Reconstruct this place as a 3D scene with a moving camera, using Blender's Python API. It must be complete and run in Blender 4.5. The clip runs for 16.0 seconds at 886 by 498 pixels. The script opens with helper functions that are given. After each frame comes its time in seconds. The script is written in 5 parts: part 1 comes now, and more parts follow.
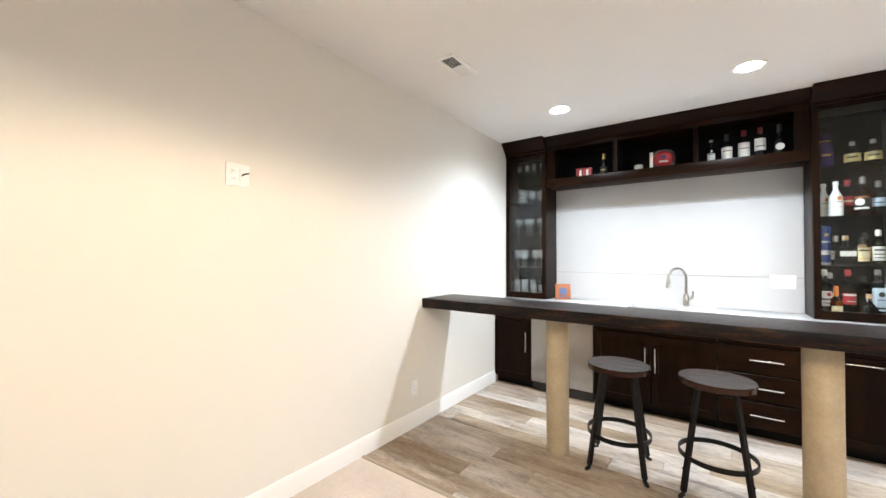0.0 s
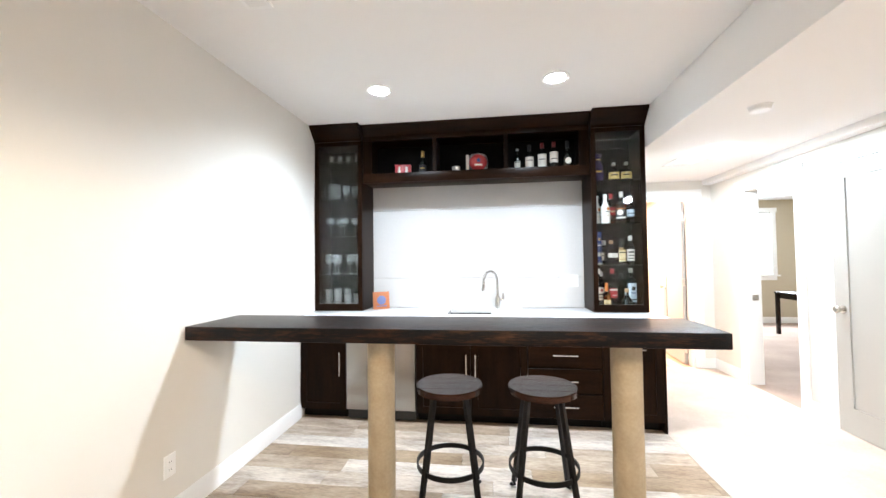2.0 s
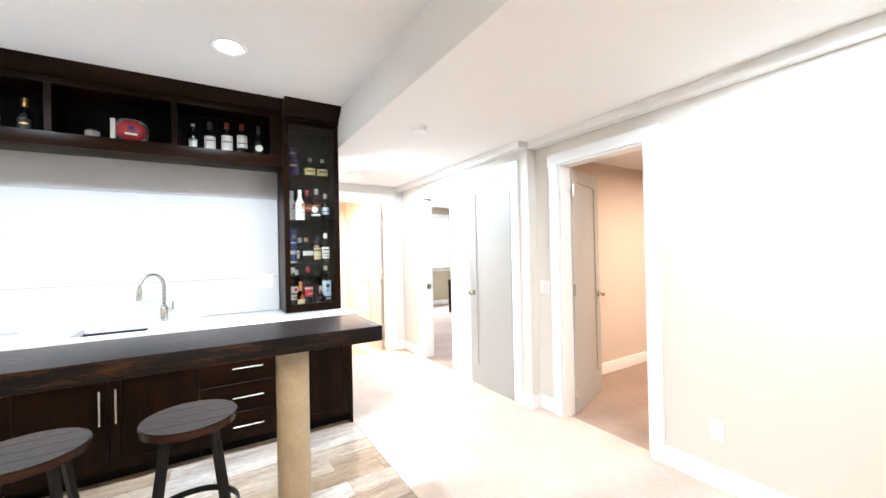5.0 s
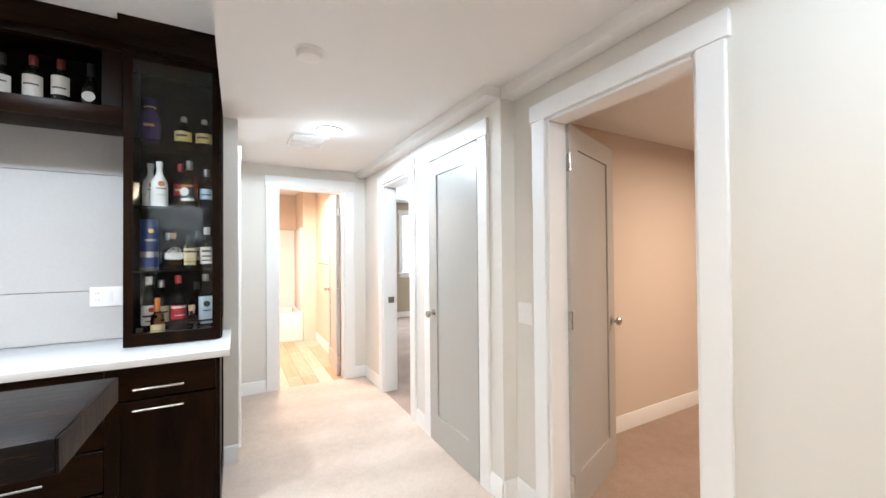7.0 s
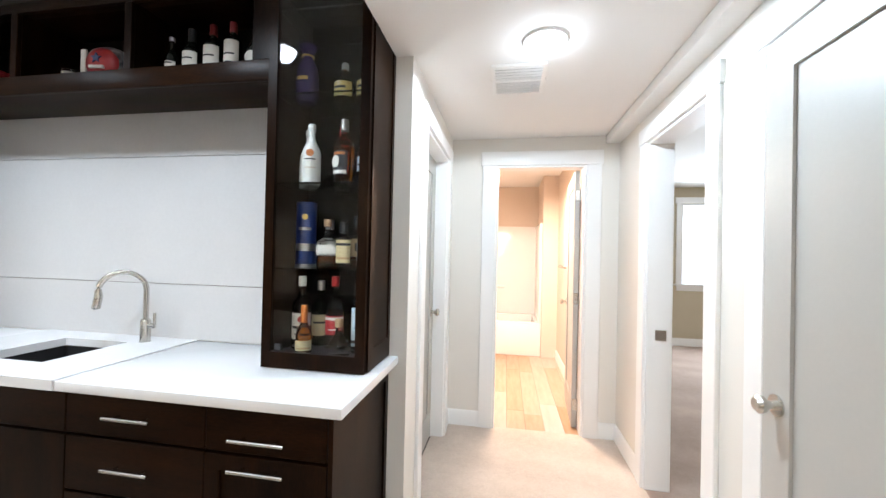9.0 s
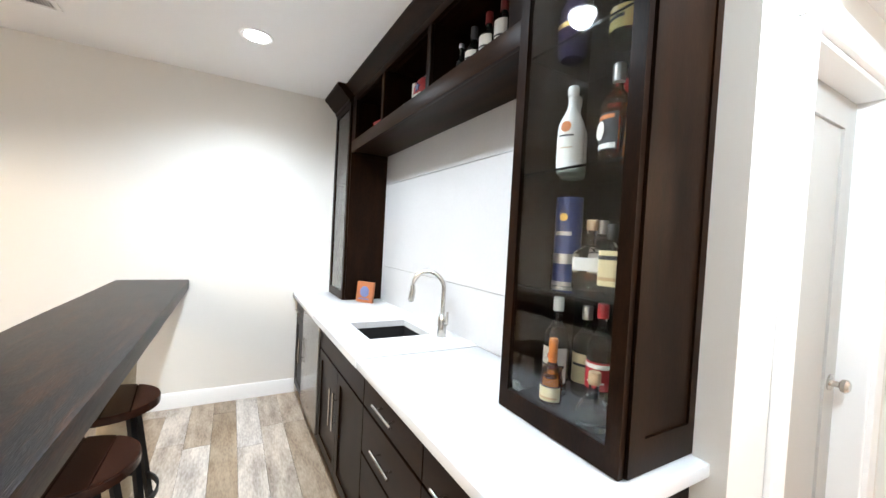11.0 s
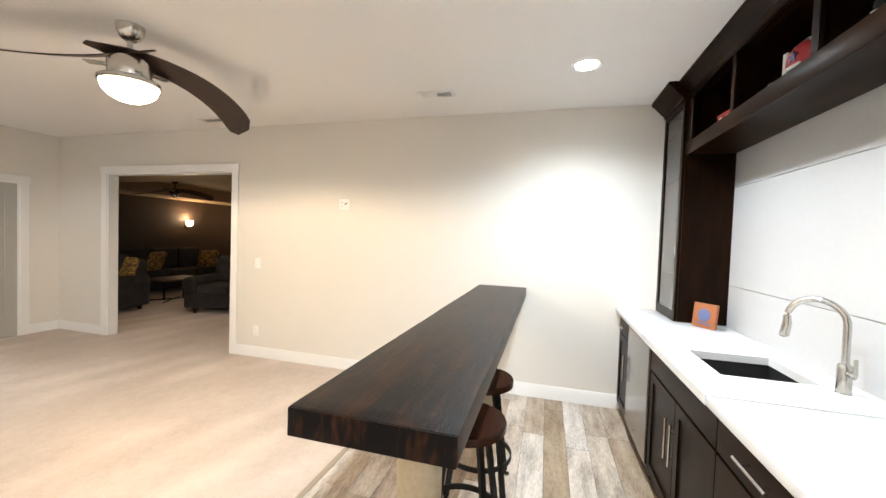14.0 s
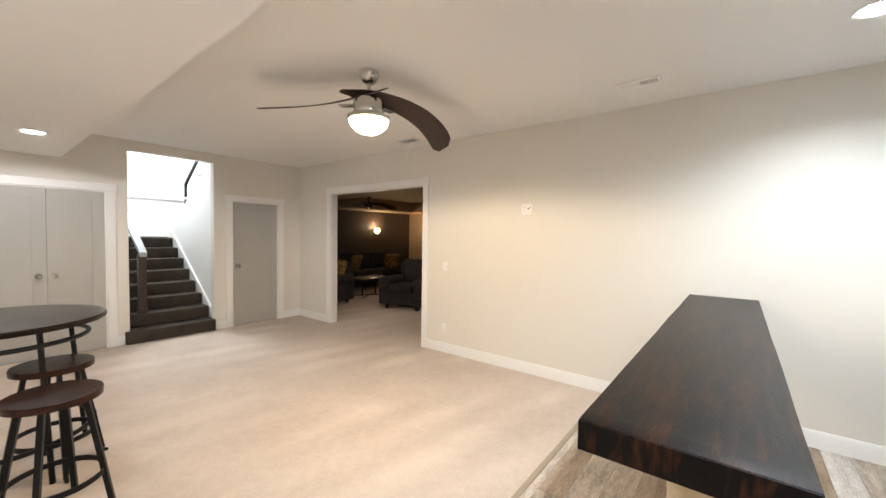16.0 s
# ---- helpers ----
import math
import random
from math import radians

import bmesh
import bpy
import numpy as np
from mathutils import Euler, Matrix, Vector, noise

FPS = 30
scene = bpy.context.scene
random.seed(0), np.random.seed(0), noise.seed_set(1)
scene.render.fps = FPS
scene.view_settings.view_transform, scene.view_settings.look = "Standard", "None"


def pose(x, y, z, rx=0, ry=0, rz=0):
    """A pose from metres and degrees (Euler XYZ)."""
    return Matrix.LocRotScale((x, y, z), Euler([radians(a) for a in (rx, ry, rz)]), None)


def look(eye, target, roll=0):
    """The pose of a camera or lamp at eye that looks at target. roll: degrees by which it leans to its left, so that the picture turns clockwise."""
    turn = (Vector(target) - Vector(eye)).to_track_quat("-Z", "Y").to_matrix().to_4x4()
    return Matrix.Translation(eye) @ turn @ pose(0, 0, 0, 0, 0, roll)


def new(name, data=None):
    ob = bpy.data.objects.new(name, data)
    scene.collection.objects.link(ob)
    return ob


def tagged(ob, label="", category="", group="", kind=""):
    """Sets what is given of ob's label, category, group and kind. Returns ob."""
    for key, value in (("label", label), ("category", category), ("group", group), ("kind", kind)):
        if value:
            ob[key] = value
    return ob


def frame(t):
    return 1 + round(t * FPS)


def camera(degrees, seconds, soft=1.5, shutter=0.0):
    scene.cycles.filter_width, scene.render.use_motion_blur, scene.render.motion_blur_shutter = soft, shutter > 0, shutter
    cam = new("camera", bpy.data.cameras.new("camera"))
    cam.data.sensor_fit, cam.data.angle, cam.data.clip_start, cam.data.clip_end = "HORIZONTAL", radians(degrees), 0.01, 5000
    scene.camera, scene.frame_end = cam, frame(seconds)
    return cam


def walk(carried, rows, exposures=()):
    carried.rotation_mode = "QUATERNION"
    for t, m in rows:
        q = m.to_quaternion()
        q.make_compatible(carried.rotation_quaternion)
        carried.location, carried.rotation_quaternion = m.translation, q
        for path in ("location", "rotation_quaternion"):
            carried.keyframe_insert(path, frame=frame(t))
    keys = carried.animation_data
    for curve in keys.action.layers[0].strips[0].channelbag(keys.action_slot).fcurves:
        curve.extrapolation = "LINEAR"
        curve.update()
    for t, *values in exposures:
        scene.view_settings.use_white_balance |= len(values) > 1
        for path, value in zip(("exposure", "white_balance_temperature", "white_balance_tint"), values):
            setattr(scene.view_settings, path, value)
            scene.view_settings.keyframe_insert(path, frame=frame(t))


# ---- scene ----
cam = camera(99.4, 16.0)
PATH = [
    (0, (1.941, -4.246, 1.351), (0.768, -2.627, 1.39), 0.2),
    (0.5, (1.764, -4.02, 1.347), (0.842, -2.246, 1.392), 0.0),
    (1, (1.738, -3.866, 1.359), (0.99, -2.012, 1.415), -0.1),
    (1.5, (1.685, -3.776, 1.362), (1.177, -1.843, 1.416), -0.4),
    (2, (1.679, -3.725, 1.357), (1.418, -1.743, 1.416), -0.7),
    (2.5, (1.678, -3.712, 1.356), (1.662, -1.713, 1.416), -0.8),
    (3, (1.67, -3.717, 1.371), (1.905, -1.732, 1.414), -0.9),
    (3.5, (1.722, -3.711, 1.362), (2.176, -1.764, 1.408), -1.1),
    (4, (1.753, -3.71, 1.365), (2.443, -1.833, 1.403), -1.3),
    (4.5, (1.845, -3.682, 1.366), (2.749, -1.898, 1.393), -1.2),
    (5, (2.036, -3.615, 1.368), (3.081, -1.91, 1.383), -1.2),
    (5.2, (2.137, -3.564, 1.37), (3.216, -1.88, 1.387), -1.0),
    (7.3, (3.18, -2.743, 1.383), (4.07, -0.952, 1.411), -0.2),
    (7.5, (3.243, -2.615, 1.395), (4.048, -0.785, 1.42), 0.0),
    (8, (3.406, -2.316, 1.404), (3.864, -0.369, 1.42), 0.7),
    (8.5, (3.471, -2.0, 1.381), (3.55, -0.001, 1.396), 1.3),
    (9, (3.525, -1.748, 1.377), (3.19, 0.224, 1.399), 1.3),
    (9.5, (3.536, -1.555, 1.383), (2.781, 0.296, 1.403), 1.6),
    (9.7, (3.518, -1.484, 1.385), (2.601, 0.293, 1.395), 1.3),
    (11.8, (3.513, -1.074, 1.452), (1.567, -0.615, 1.403), 3.4),
    (12, (3.478, -1.101, 1.416), (1.51, -0.748, 1.381), 3.0),
    (12.5, (3.545, -1.102, 1.43), (1.547, -1.048, 1.37), 2.6),
    (13, (3.551, -1.1, 1.439), (1.563, -1.312, 1.376), 2.3),
    (13.5, (3.539, -1.163, 1.444), (1.582, -1.574, 1.381), 1.9),
    (14, (3.545, -1.247, 1.448), (1.619, -1.783, 1.385), 2.0),
    (14.5, (3.587, -1.316, 1.459), (1.707, -1.998, 1.397), 1.7),
    (15, (3.632, -1.385, 1.485), (1.827, -2.243, 1.404), 1.3),
    (15.5, (3.667, -1.496, 1.473), (1.967, -2.546, 1.398), 1.2),
    (16, (3.688, -1.559, 1.465), (2.115, -2.793, 1.393), 0.8),
]
walk(cam, [(t, look(e, a, r)) for t, e, a, r in PATH],
     [(0, 0.32, 6250, 10), (1.5, 0.48, 6150, 10), (3, 0.5, 6050, 10), (5, 0.5, 5950, 10), (7.5, -0.3, 6100, 10), (8.1, -0.33, 6100, 10), (8.7, -0.22, 6100, 10), (9.7, -0.25, 6100, 10), (11.8, 0.5, 6300, 10), (13, 0.35, 6400, 10),
      (14.5, 0.2, 6550, 10), (15.5, 0.2, 6550, 10), (16, 0.0, 6550, 10)])

# ---- world, lamps ----
world = bpy.data.worlds.new("world")
scene.world = world
world.use_nodes = True
wn = world.node_tree
sky = wn.nodes.new("ShaderNodeTexSky")
sky.sky_type, sky.sun_disc, sky.sun_elevation, sky.sun_rotation = "NISHITA", False, 0.7, 2.0
wn.links.new(sky.outputs[0], wn.nodes["Background"].inputs[0])
wn.nodes["Background"].inputs[1].default_value = 0.1

COOL, NEUTRAL, WARM, AMBER = (0.84, 0.93, 1.0), (0.97, 0.97, 1.0), (1.0, 0.75, 0.47), (1.0, 0.72, 0.48)


def lamp(name, kind, x, y, z, watts, colour, size=0.12, cone=150, blend=0.6, aim=None):
    d = bpy.data.lights.new(name, kind)
    d.energy, d.color = watts, colour
    if kind == "AREA":
        d.shape, d.size = "DISK", size
    else:
        d.shadow_soft_size = size / 2
    if kind == "SPOT":
        d.spot_size, d.spot_blend = radians(cone), blend
    ob = new(name, d)
    ob.matrix_world = look((x, y, z), aim or (x, y, z - 1))
    return ob


CEIL, SOFFIT = 2.625, 2.30
BAR_CANS = [(0.865, -1.05), (2.135, -1.05)]
HALL_CANS = [(3.67, -0.10), (3.80, -3.15), (3.31, -6.30)]
FAN_X, FAN_Y = 1.88, -3.67
for cx, cy in BAR_CANS:
    lamp("can_lamp", "SPOT", cx, cy, CEIL - 0.012, 258, COOL, 0.13, 150, 1.0)
lamp("can_lamp", "SPOT", *HALL_CANS[0], SOFFIT - 0.03, 92, (0.80, 0.92, 1.0), 0.13, 178, 0.15)
lamp("can_glow_lamp", "POINT", *HALL_CANS[0], SOFFIT - 0.09, 2.2, (0.86, 0.94, 1.0), 0.10)
lamp("can_lamp", "SPOT", *HALL_CANS[1], SOFFIT - 0.03, 60, (0.84, 0.94, 1.0), 0.13, 178, 0.15)
lamp("can_lamp", "SPOT", *HALL_CANS[2], SOFFIT - 0.03, 56, NEUTRAL, 0.13, 178, 0.15)
lamp("fan_lamp", "SPOT", FAN_X, FAN_Y, 2.19, 182, WARM, 0.24, 176, 0.25)
lamp("bath_lamp", "AREA", 3.6, 2.2, 2.2, 105, (1.0, 0.76, 0.58), 0.5)
lamp("side_room_lamp", "AREA", 6.2, -2.4, 2.2, 56, (1.0, 0.76, 0.56), 0.4)
lamp("sconce_lamp", "POINT", -4.15, -10.26, 1.68, 20, AMBER, 0.10)
lamp("sconce_lamp", "POINT", -5.56, -9.5, 1.68, 8, AMBER, 0.10)
lamp("theater_can_lamp", "SPOT", -1.3, -6.6, 2.40, 26, AMBER, 0.12, 120, 0.8)
lamp("stair_daylight", "AREA", 1.8, -10.3, 4.4, 240, (0.86, 0.94, 1.0), 1.6)
lamp("bedroom_daylight", "AREA", 6.95, 4.35, 1.6, 150, (0.82, 0.91, 1.0), 1.2, aim=(6.0, 0, 1.0))


# ---- materials ----
def material(name, colour, rough=0.5, metal=0.0, vary=0.06, scale=6.0, fine=90.0, bump=0.0, stretch=(1, 1, 1), spec=0.5,
             dark=None, contrast=0.5, island=0.0, mid=0.5):
    """A surface with broad and fine variation. stretch lengthens the grain along an axis; dark is the second tone."""
    m = bpy.data.materials.new(name)
    m.use_nodes = True
    n, l = m.node_tree.nodes, m.node_tree.links
    p = n["Principled BSDF"]
    p.inputs["Roughness"].default_value, p.inputs["Metallic"].default_value = rough, metal
    p.inputs["Specular IOR Level"].default_value = spec
    co = n.new("ShaderNodeTexCoord")
    mp = n.new("ShaderNodeMapping")
    mp.inputs["Scale"].default_value = stretch
    l.new(co.outputs["Object"], mp.inputs[0])
    broad, grain = n.new("ShaderNodeTexNoise"), n.new("ShaderNodeTexNoise")
    for t, s, d in ((broad, scale, 4), (grain, fine, 3)):
        l.new(mp.outputs[0], t.inputs["Vector"])
        t.inputs["Scale"].default_value, t.inputs["Detail"].default_value = s, d
    ramp = n.new("ShaderNodeValToRGB")
    tone = dark or tuple(c * (1 - 2 * vary) for c in colour)
    ramp.color_ramp.elements[0].position, ramp.color_ramp.elements[1].position = mid - contrast / 2, mid + contrast / 2
    ramp.color_ramp.elements[0].color, ramp.color_ramp.elements[1].color = (*tone, 1), (*colour, 1)
    both = n.new("ShaderNodeMix")
    both.inputs[0].default_value = 0.4
    l.new(broad.outputs[0], both.inputs[2])
    l.new(grain.outputs[0], both.inputs[3])
    l.new(both.outputs[0], ramp.inputs[0])
    out = ramp.outputs[0]
    if island:
        info = n.new("ShaderNodeObjectInfo")
        hsv = n.new("ShaderNodeHueSaturation")
        rng = n.new("ShaderNodeMapRange")
        rng.inputs[3].default_value, rng.inputs[4].default_value = 1 - island, 1 + island
        l.new(info.outputs["Random"], rng.inputs[0])
        l.new(rng.outputs[0], hsv.inputs["Value"])
        sat = n.new("ShaderNodeMapRange")
        sat.inputs[3].default_value, sat.inputs[4].default_value = 1.45, 0.5
        l.new(info.outputs["Random"], sat.inputs[0])
        l.new(sat.outputs[0], hsv.inputs["Saturation"])
        shift = n.new("ShaderNodeVectorMath")
        l.new(info.outputs["Random"], shift.inputs[0])
        shift.operation = "MULTIPLY_ADD"
        shift.inputs[1].default_value = (37, 11, 5)
        l.new(co.outputs["Object"], shift.inputs[2])
        l.new(shift.outputs[0], mp.inputs[0])
        l.new(out, hsv.inputs["Color"])
        out = hsv.outputs[0]
    l.new(out, p.inputs["Base Color"])
    if bump:
        b = n.new("ShaderNodeBump")
        b.inputs["Strength"].default_value, b.inputs["Distance"].default_value = bump, 0.004
        l.new(both.outputs[0], b.inputs["Height"])
        l.new(b.outputs[0], p.inputs["Normal"])
    return m


def glass(name, colour=(1, 1, 1), rough=0.0, ior=1.45):
    m = bpy.data.materials.new(name)
    m.use_nodes = True
    p = m.node_tree.nodes["Principled BSDF"]
    p.inputs["Base Color"].default_value = (*colour, 1)
    p.inputs["Transmission Weight"].default_value, p.inputs["Roughness"].default_value, p.inputs["IOR"].default_value = 1, rough, ior
    return m


def glow(name, colour, strength):
    m = bpy.data.materials.new(name)
    m.use_nodes = True
    p = m.node_tree.nodes["Principled BSDF"]
    p.inputs["Base Color"].default_value = (*colour, 1)
    p.inputs["Emission Color"].default_value, p.inputs["Emission Strength"].default_value = (*colour, 1), strength
    return m


PAINT = material("wall_paint", (0.77, 0.74, 0.685), 0.75, vary=0.012, scale=1.5, fine=220, bump=0.05)
CEILING = material("ceiling_paint", (0.86, 0.85, 0.835), 0.85, vary=0.01, scale=1.2, fine=160, bump=0.08)
TRIM = material("white_trim_paint", (0.87, 0.865, 0.85), 0.35, vary=0.015, scale=3, fine=60)
DOOR_GREY = material("grey_door_paint", (0.46, 0.45, 0.42), 0.4, vary=0.03, scale=3, fine=70)


def carpet(name, light, dark):
    """Cut pile: soft vacuum bands, scuffed patches a few centimetres wide and fine tufts."""
    m = bpy.data.materials.new(name)
    m.use_nodes = True
    n, l = m.node_tree.nodes, m.node_tree.links
    p = n["Principled BSDF"]
    p.inputs["Roughness"].default_value, p.inputs["Specular IOR Level"].default_value = 0.95, 0.08
    p.inputs["Sheen Weight"].default_value, p.inputs["Sheen Roughness"].default_value = 0.12, 0.6
    co = n.new("ShaderNodeTexCoord")
    turn = n.new("ShaderNodeMapping")
    turn.inputs["Rotation"].default_value = (0, 0, 0.16)
    l.new(co.outputs["Object"], turn.inputs[0])
    wave = n.new("ShaderNodeTexWave")
    wave.bands_direction = "Y"
    for k, v in (("Scale", 0.74), ("Distortion", 0.9), ("Detail", 2.0), ("Detail Scale", 1.4)):
        wave.inputs[k].default_value = v
    l.new(turn.outputs[0], wave.inputs["Vector"])
    patchy = n.new("ShaderNodeTexNoise")
    patchy.inputs["Scale"].default_value, patchy.inputs["Detail"].default_value = 0.8, 2
    l.new(co.outputs["Object"], patchy.inputs["Vector"])
    reach = n.new("ShaderNodeMapRange")
    reach.inputs[1].default_value, reach.inputs[2].default_value, reach.inputs[4].default_value = 0.42, 0.64, 0.19
    l.new(patchy.outputs[0], reach.inputs[0])
    gain = n.new("ShaderNodeMath")
    gain.operation = "MULTIPLY"
    l.new(wave.outputs[1], gain.inputs[0])
    l.new(reach.outputs[0], gain.inputs[1])
    total = gain.outputs[0]
    for scale, detail, weight in ((1.3, 4, 0.50), (13, 3, 0.22), (70, 2, 0.24), (240, 2, 0.20)):
        t = n.new("ShaderNodeTexNoise")
        t.inputs["Scale"].default_value, t.inputs["Detail"].default_value = scale, detail
        l.new(co.outputs["Object"], t.inputs["Vector"])
        add = n.new("ShaderNodeMath")
        add.operation = "MULTIPLY_ADD"
        add.inputs[1].default_value = weight
        l.new(t.outputs[0], add.inputs[0])
        l.new(total, add.inputs[2])
        total = add.outputs[0]
    ramp = n.new("ShaderNodeValToRGB")
    ramp.color_ramp.elements[0].position, ramp.color_ramp.elements[1].position = 0.40, 0.84
    ramp.color_ramp.elements[0].color, ramp.color_ramp.elements[1].color = (*dark, 1), (*light, 1)
    l.new(total, ramp.inputs[0])
    l.new(ramp.outputs[0], p.inputs["Base Color"])
    b = n.new("ShaderNodeBump")
    b.inputs["Strength"].default_value, b.inputs["Distance"].default_value = 0.9, 0.006
    l.new(total, b.inputs["Height"])
    l.new(b.outputs[0], p.inputs["Normal"])
    return m


CARPET = carpet("beige_carpet", (0.68, 0.585, 0.51), (0.46, 0.38, 0.315))
CARPET_WARM = carpet("tan_carpet", (0.46, 0.345, 0.28), (0.30, 0.215, 0.17))
STAIR_CARPET = material("dark_stair_carpet", (0.075, 0.062, 0.052), 0.95, vary=0.25, scale=8, fine=300, bump=0.9, spec=0.1)
PLANK = material("mixed_oak_plank", (0.50, 0.415, 0.33), 0.4, vary=0.2, scale=3.4, fine=26, bump=0.25, stretch=(1, 4, 4), dark=(0.145, 0.095, 0.06),
                 contrast=0.36, island=0.32, mid=0.455)
BATH_PLANK = material("pale_wood_plank", (0.60, 0.46, 0.365), 0.45, scale=3.5, fine=30, bump=0.15, stretch=(7, 1, 7), dark=(0.44, 0.30, 0.215), contrast=0.5,
                      island=0.12)
UNDER = material("subfloor", (0.10, 0.085, 0.07), 0.8)
ESPRESSO = material("espresso_stained_wood", (0.018, 0.0068, 0.0024), 0.33, spec=0.07, scale=3.5, fine=45, bump=0.08, stretch=(5, 5, 0.8), dark=(0.0020, 0.0012, 0.0009),
                    contrast=0.42)
ESPRESSO_H = material("espresso_stained_wood_across", (0.022, 0.0082, 0.0028), 0.33, spec=0.07, scale=3.5, fine=45, bump=0.08, stretch=(0.8, 5, 5),
                      dark=(0.0030, 0.0017, 0.0012), contrast=0.42)
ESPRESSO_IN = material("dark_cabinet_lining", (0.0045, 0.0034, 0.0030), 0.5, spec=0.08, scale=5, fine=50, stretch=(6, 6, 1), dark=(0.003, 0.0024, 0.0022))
BAR_WOOD = material("burnt_dark_bar_wood", (0.060, 0.024, 0.0095), 0.36, spec=0.16, scale=5.5, fine=38, bump=0.8, stretch=(0.9, 8, 8), dark=(0.0045, 0.0042, 0.0048),
                    contrast=0.20, mid=0.60)
SEAT_WOOD = material("dark_walnut_seat", (0.042, 0.0150, 0.0080), 0.25, spec=0.22, scale=5, fine=40, bump=0.15, stretch=(1, 7, 7), dark=(0.010, 0.0045, 0.0032))
TABLE_WOOD = material("dark_table_wood", (0.022, 0.0125, 0.0095), 0.22, spec=0.25, scale=5, fine=40, bump=0.1, stretch=(1, 7, 7), dark=(0.007, 0.0045, 0.0035))
BLACK_METAL = material("black_steel", (0.012, 0.0115, 0.0115), 0.45, metal=0.6, vary=0.2, scale=20)
QUARTZ = material("white_quartz", (0.72, 0.725, 0.73), 0.16, vary=0.025, scale=4, fine=120)
QUARTZ_EDGE = material("grey_quartz_seam", (0.50, 0.50, 0.50), 0.35, vary=0.05)
TILE = material("pale_stone_tile", (0.56, 0.555, 0.55), 0.42, vary=0.05, scale=2.2, fine=60, bump=0.03)
GROUT = material("grey_grout", (0.33, 0.31, 0.29), 0.9, vary=0.08)
STEEL = material("brushed_stainless", (0.40, 0.39, 0.375), 0.22, metal=1.0, vary=0.06, scale=4, fine=120, stretch=(1, 1, 0.05))
NICKEL = material("brushed_nickel", (0.62, 0.60, 0.56), 0.25, metal=1.0, vary=0.05, scale=30)
SINK_BLACK = material("black_composite_sink", (0.018, 0.018, 0.019), 0.5, vary=0.15, scale=60)
CONCRETE = material("cast_concrete_column", (0.50, 0.42, 0.29), 0.75, scale=7, fine=60, bump=0.5, dark=(0.33, 0.26, 0.17), contrast=0.55)
PLASTIC = material("white_plastic", (0.88, 0.875, 0.86), 0.4, vary=0.01)
VENT_DARK = material("vent_shadow", (0.03, 0.028, 0.027), 0.8)
BLACK = material("black_plastic", (0.012, 0.012, 0.012), 0.4)
GLASS = glass("clear_glass")
# Clear glass with a little diffuse white mixed in to imitate bright highlights.
TABLEWARE = glass("tableware_glass_painted_glints", (0.95, 0.97, 0.98), 0.04, 1.45)
TABLEWARE.node_tree.nodes["Principled BSDF"].inputs["Transmission Weight"].default_value = 0.91
PANE = glass("door_glass", (0.90, 0.93, 0.93), ior=1.32)
SHELF_GLASS = glass("green_edge_glass", (0.85, 0.95, 0.91))
LED = glow("led_lens", (0.93, 0.97, 1.0), 40)
GLOBE = glow("warm_frosted_globe", (1.0, 0.84, 0.60), 12)
SCONCE = glow("amber_sconce_glass", (1.0, 0.66, 0.30), 14)
DAY = glow("daylight", (0.80, 0.91, 1.0), 2.6)
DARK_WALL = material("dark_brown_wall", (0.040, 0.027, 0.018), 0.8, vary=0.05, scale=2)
TAN = material("tan_tray_paint", (0.42, 0.33, 0.21), 0.8, vary=0.02, scale=2)
BEDROOM = material("beige_bedroom_paint", (0.52, 0.45, 0.33), 0.8, vary=0.02, scale=2)
PINK_BEIGE = material("peach_beige_paint", (0.70, 0.60, 0.51), 0.8, vary=0.015, scale=2)
FABRIC = material("charcoal_chenille", (0.050, 0.046, 0.045), 0.9, vary=0.3, scale=9, fine=220, bump=0.7, spec=0.15)
PILLOW = material("gold_pattern_fabric", (0.42, 0.26, 0.07), 0.9, scale=24, fine=60, dark=(0.10, 0.055, 0.02), contrast=0.12)
TUB_WHITE = material("glossy_tub_acrylic", (0.80, 0.79, 0.77), 0.12, vary=0.01)
BLADE = material("dark_walnut_blade", (0.050, 0.027, 0.018), 0.35, scale=5, fine=40, stretch=(1, 6, 6), dark=(0.02, 0.011, 0.008))


# ---- mesh helpers ----
def box(bm, x0, x1, y0, y1, z0, z1, bevel=0.0, seg=2):
    made = bmesh.ops.create_cube(bm, size=1)["verts"]
    for v in made:
        v.co = Vector(((x0 + x1) / 2 + v.co.x * (x1 - x0), (y0 + y1) / 2 + v.co.y * (y1 - y0), (z0 + z1) / 2 + v.co.z * (z1 - z0)))
    if bevel:
        edges = list({e for v in made for e in v.link_edges})
        bmesh.ops.bevel(bm, geom=edges, offset=bevel, segments=seg, profile=0.6, affect="EDGES")
    return bm


def boxed(x0, x1, y0, y1, z0, z1, bevel=0.0, seg=2):
    return box(bmesh.new(), x0, x1, y0, y1, z0, z1, bevel, seg)


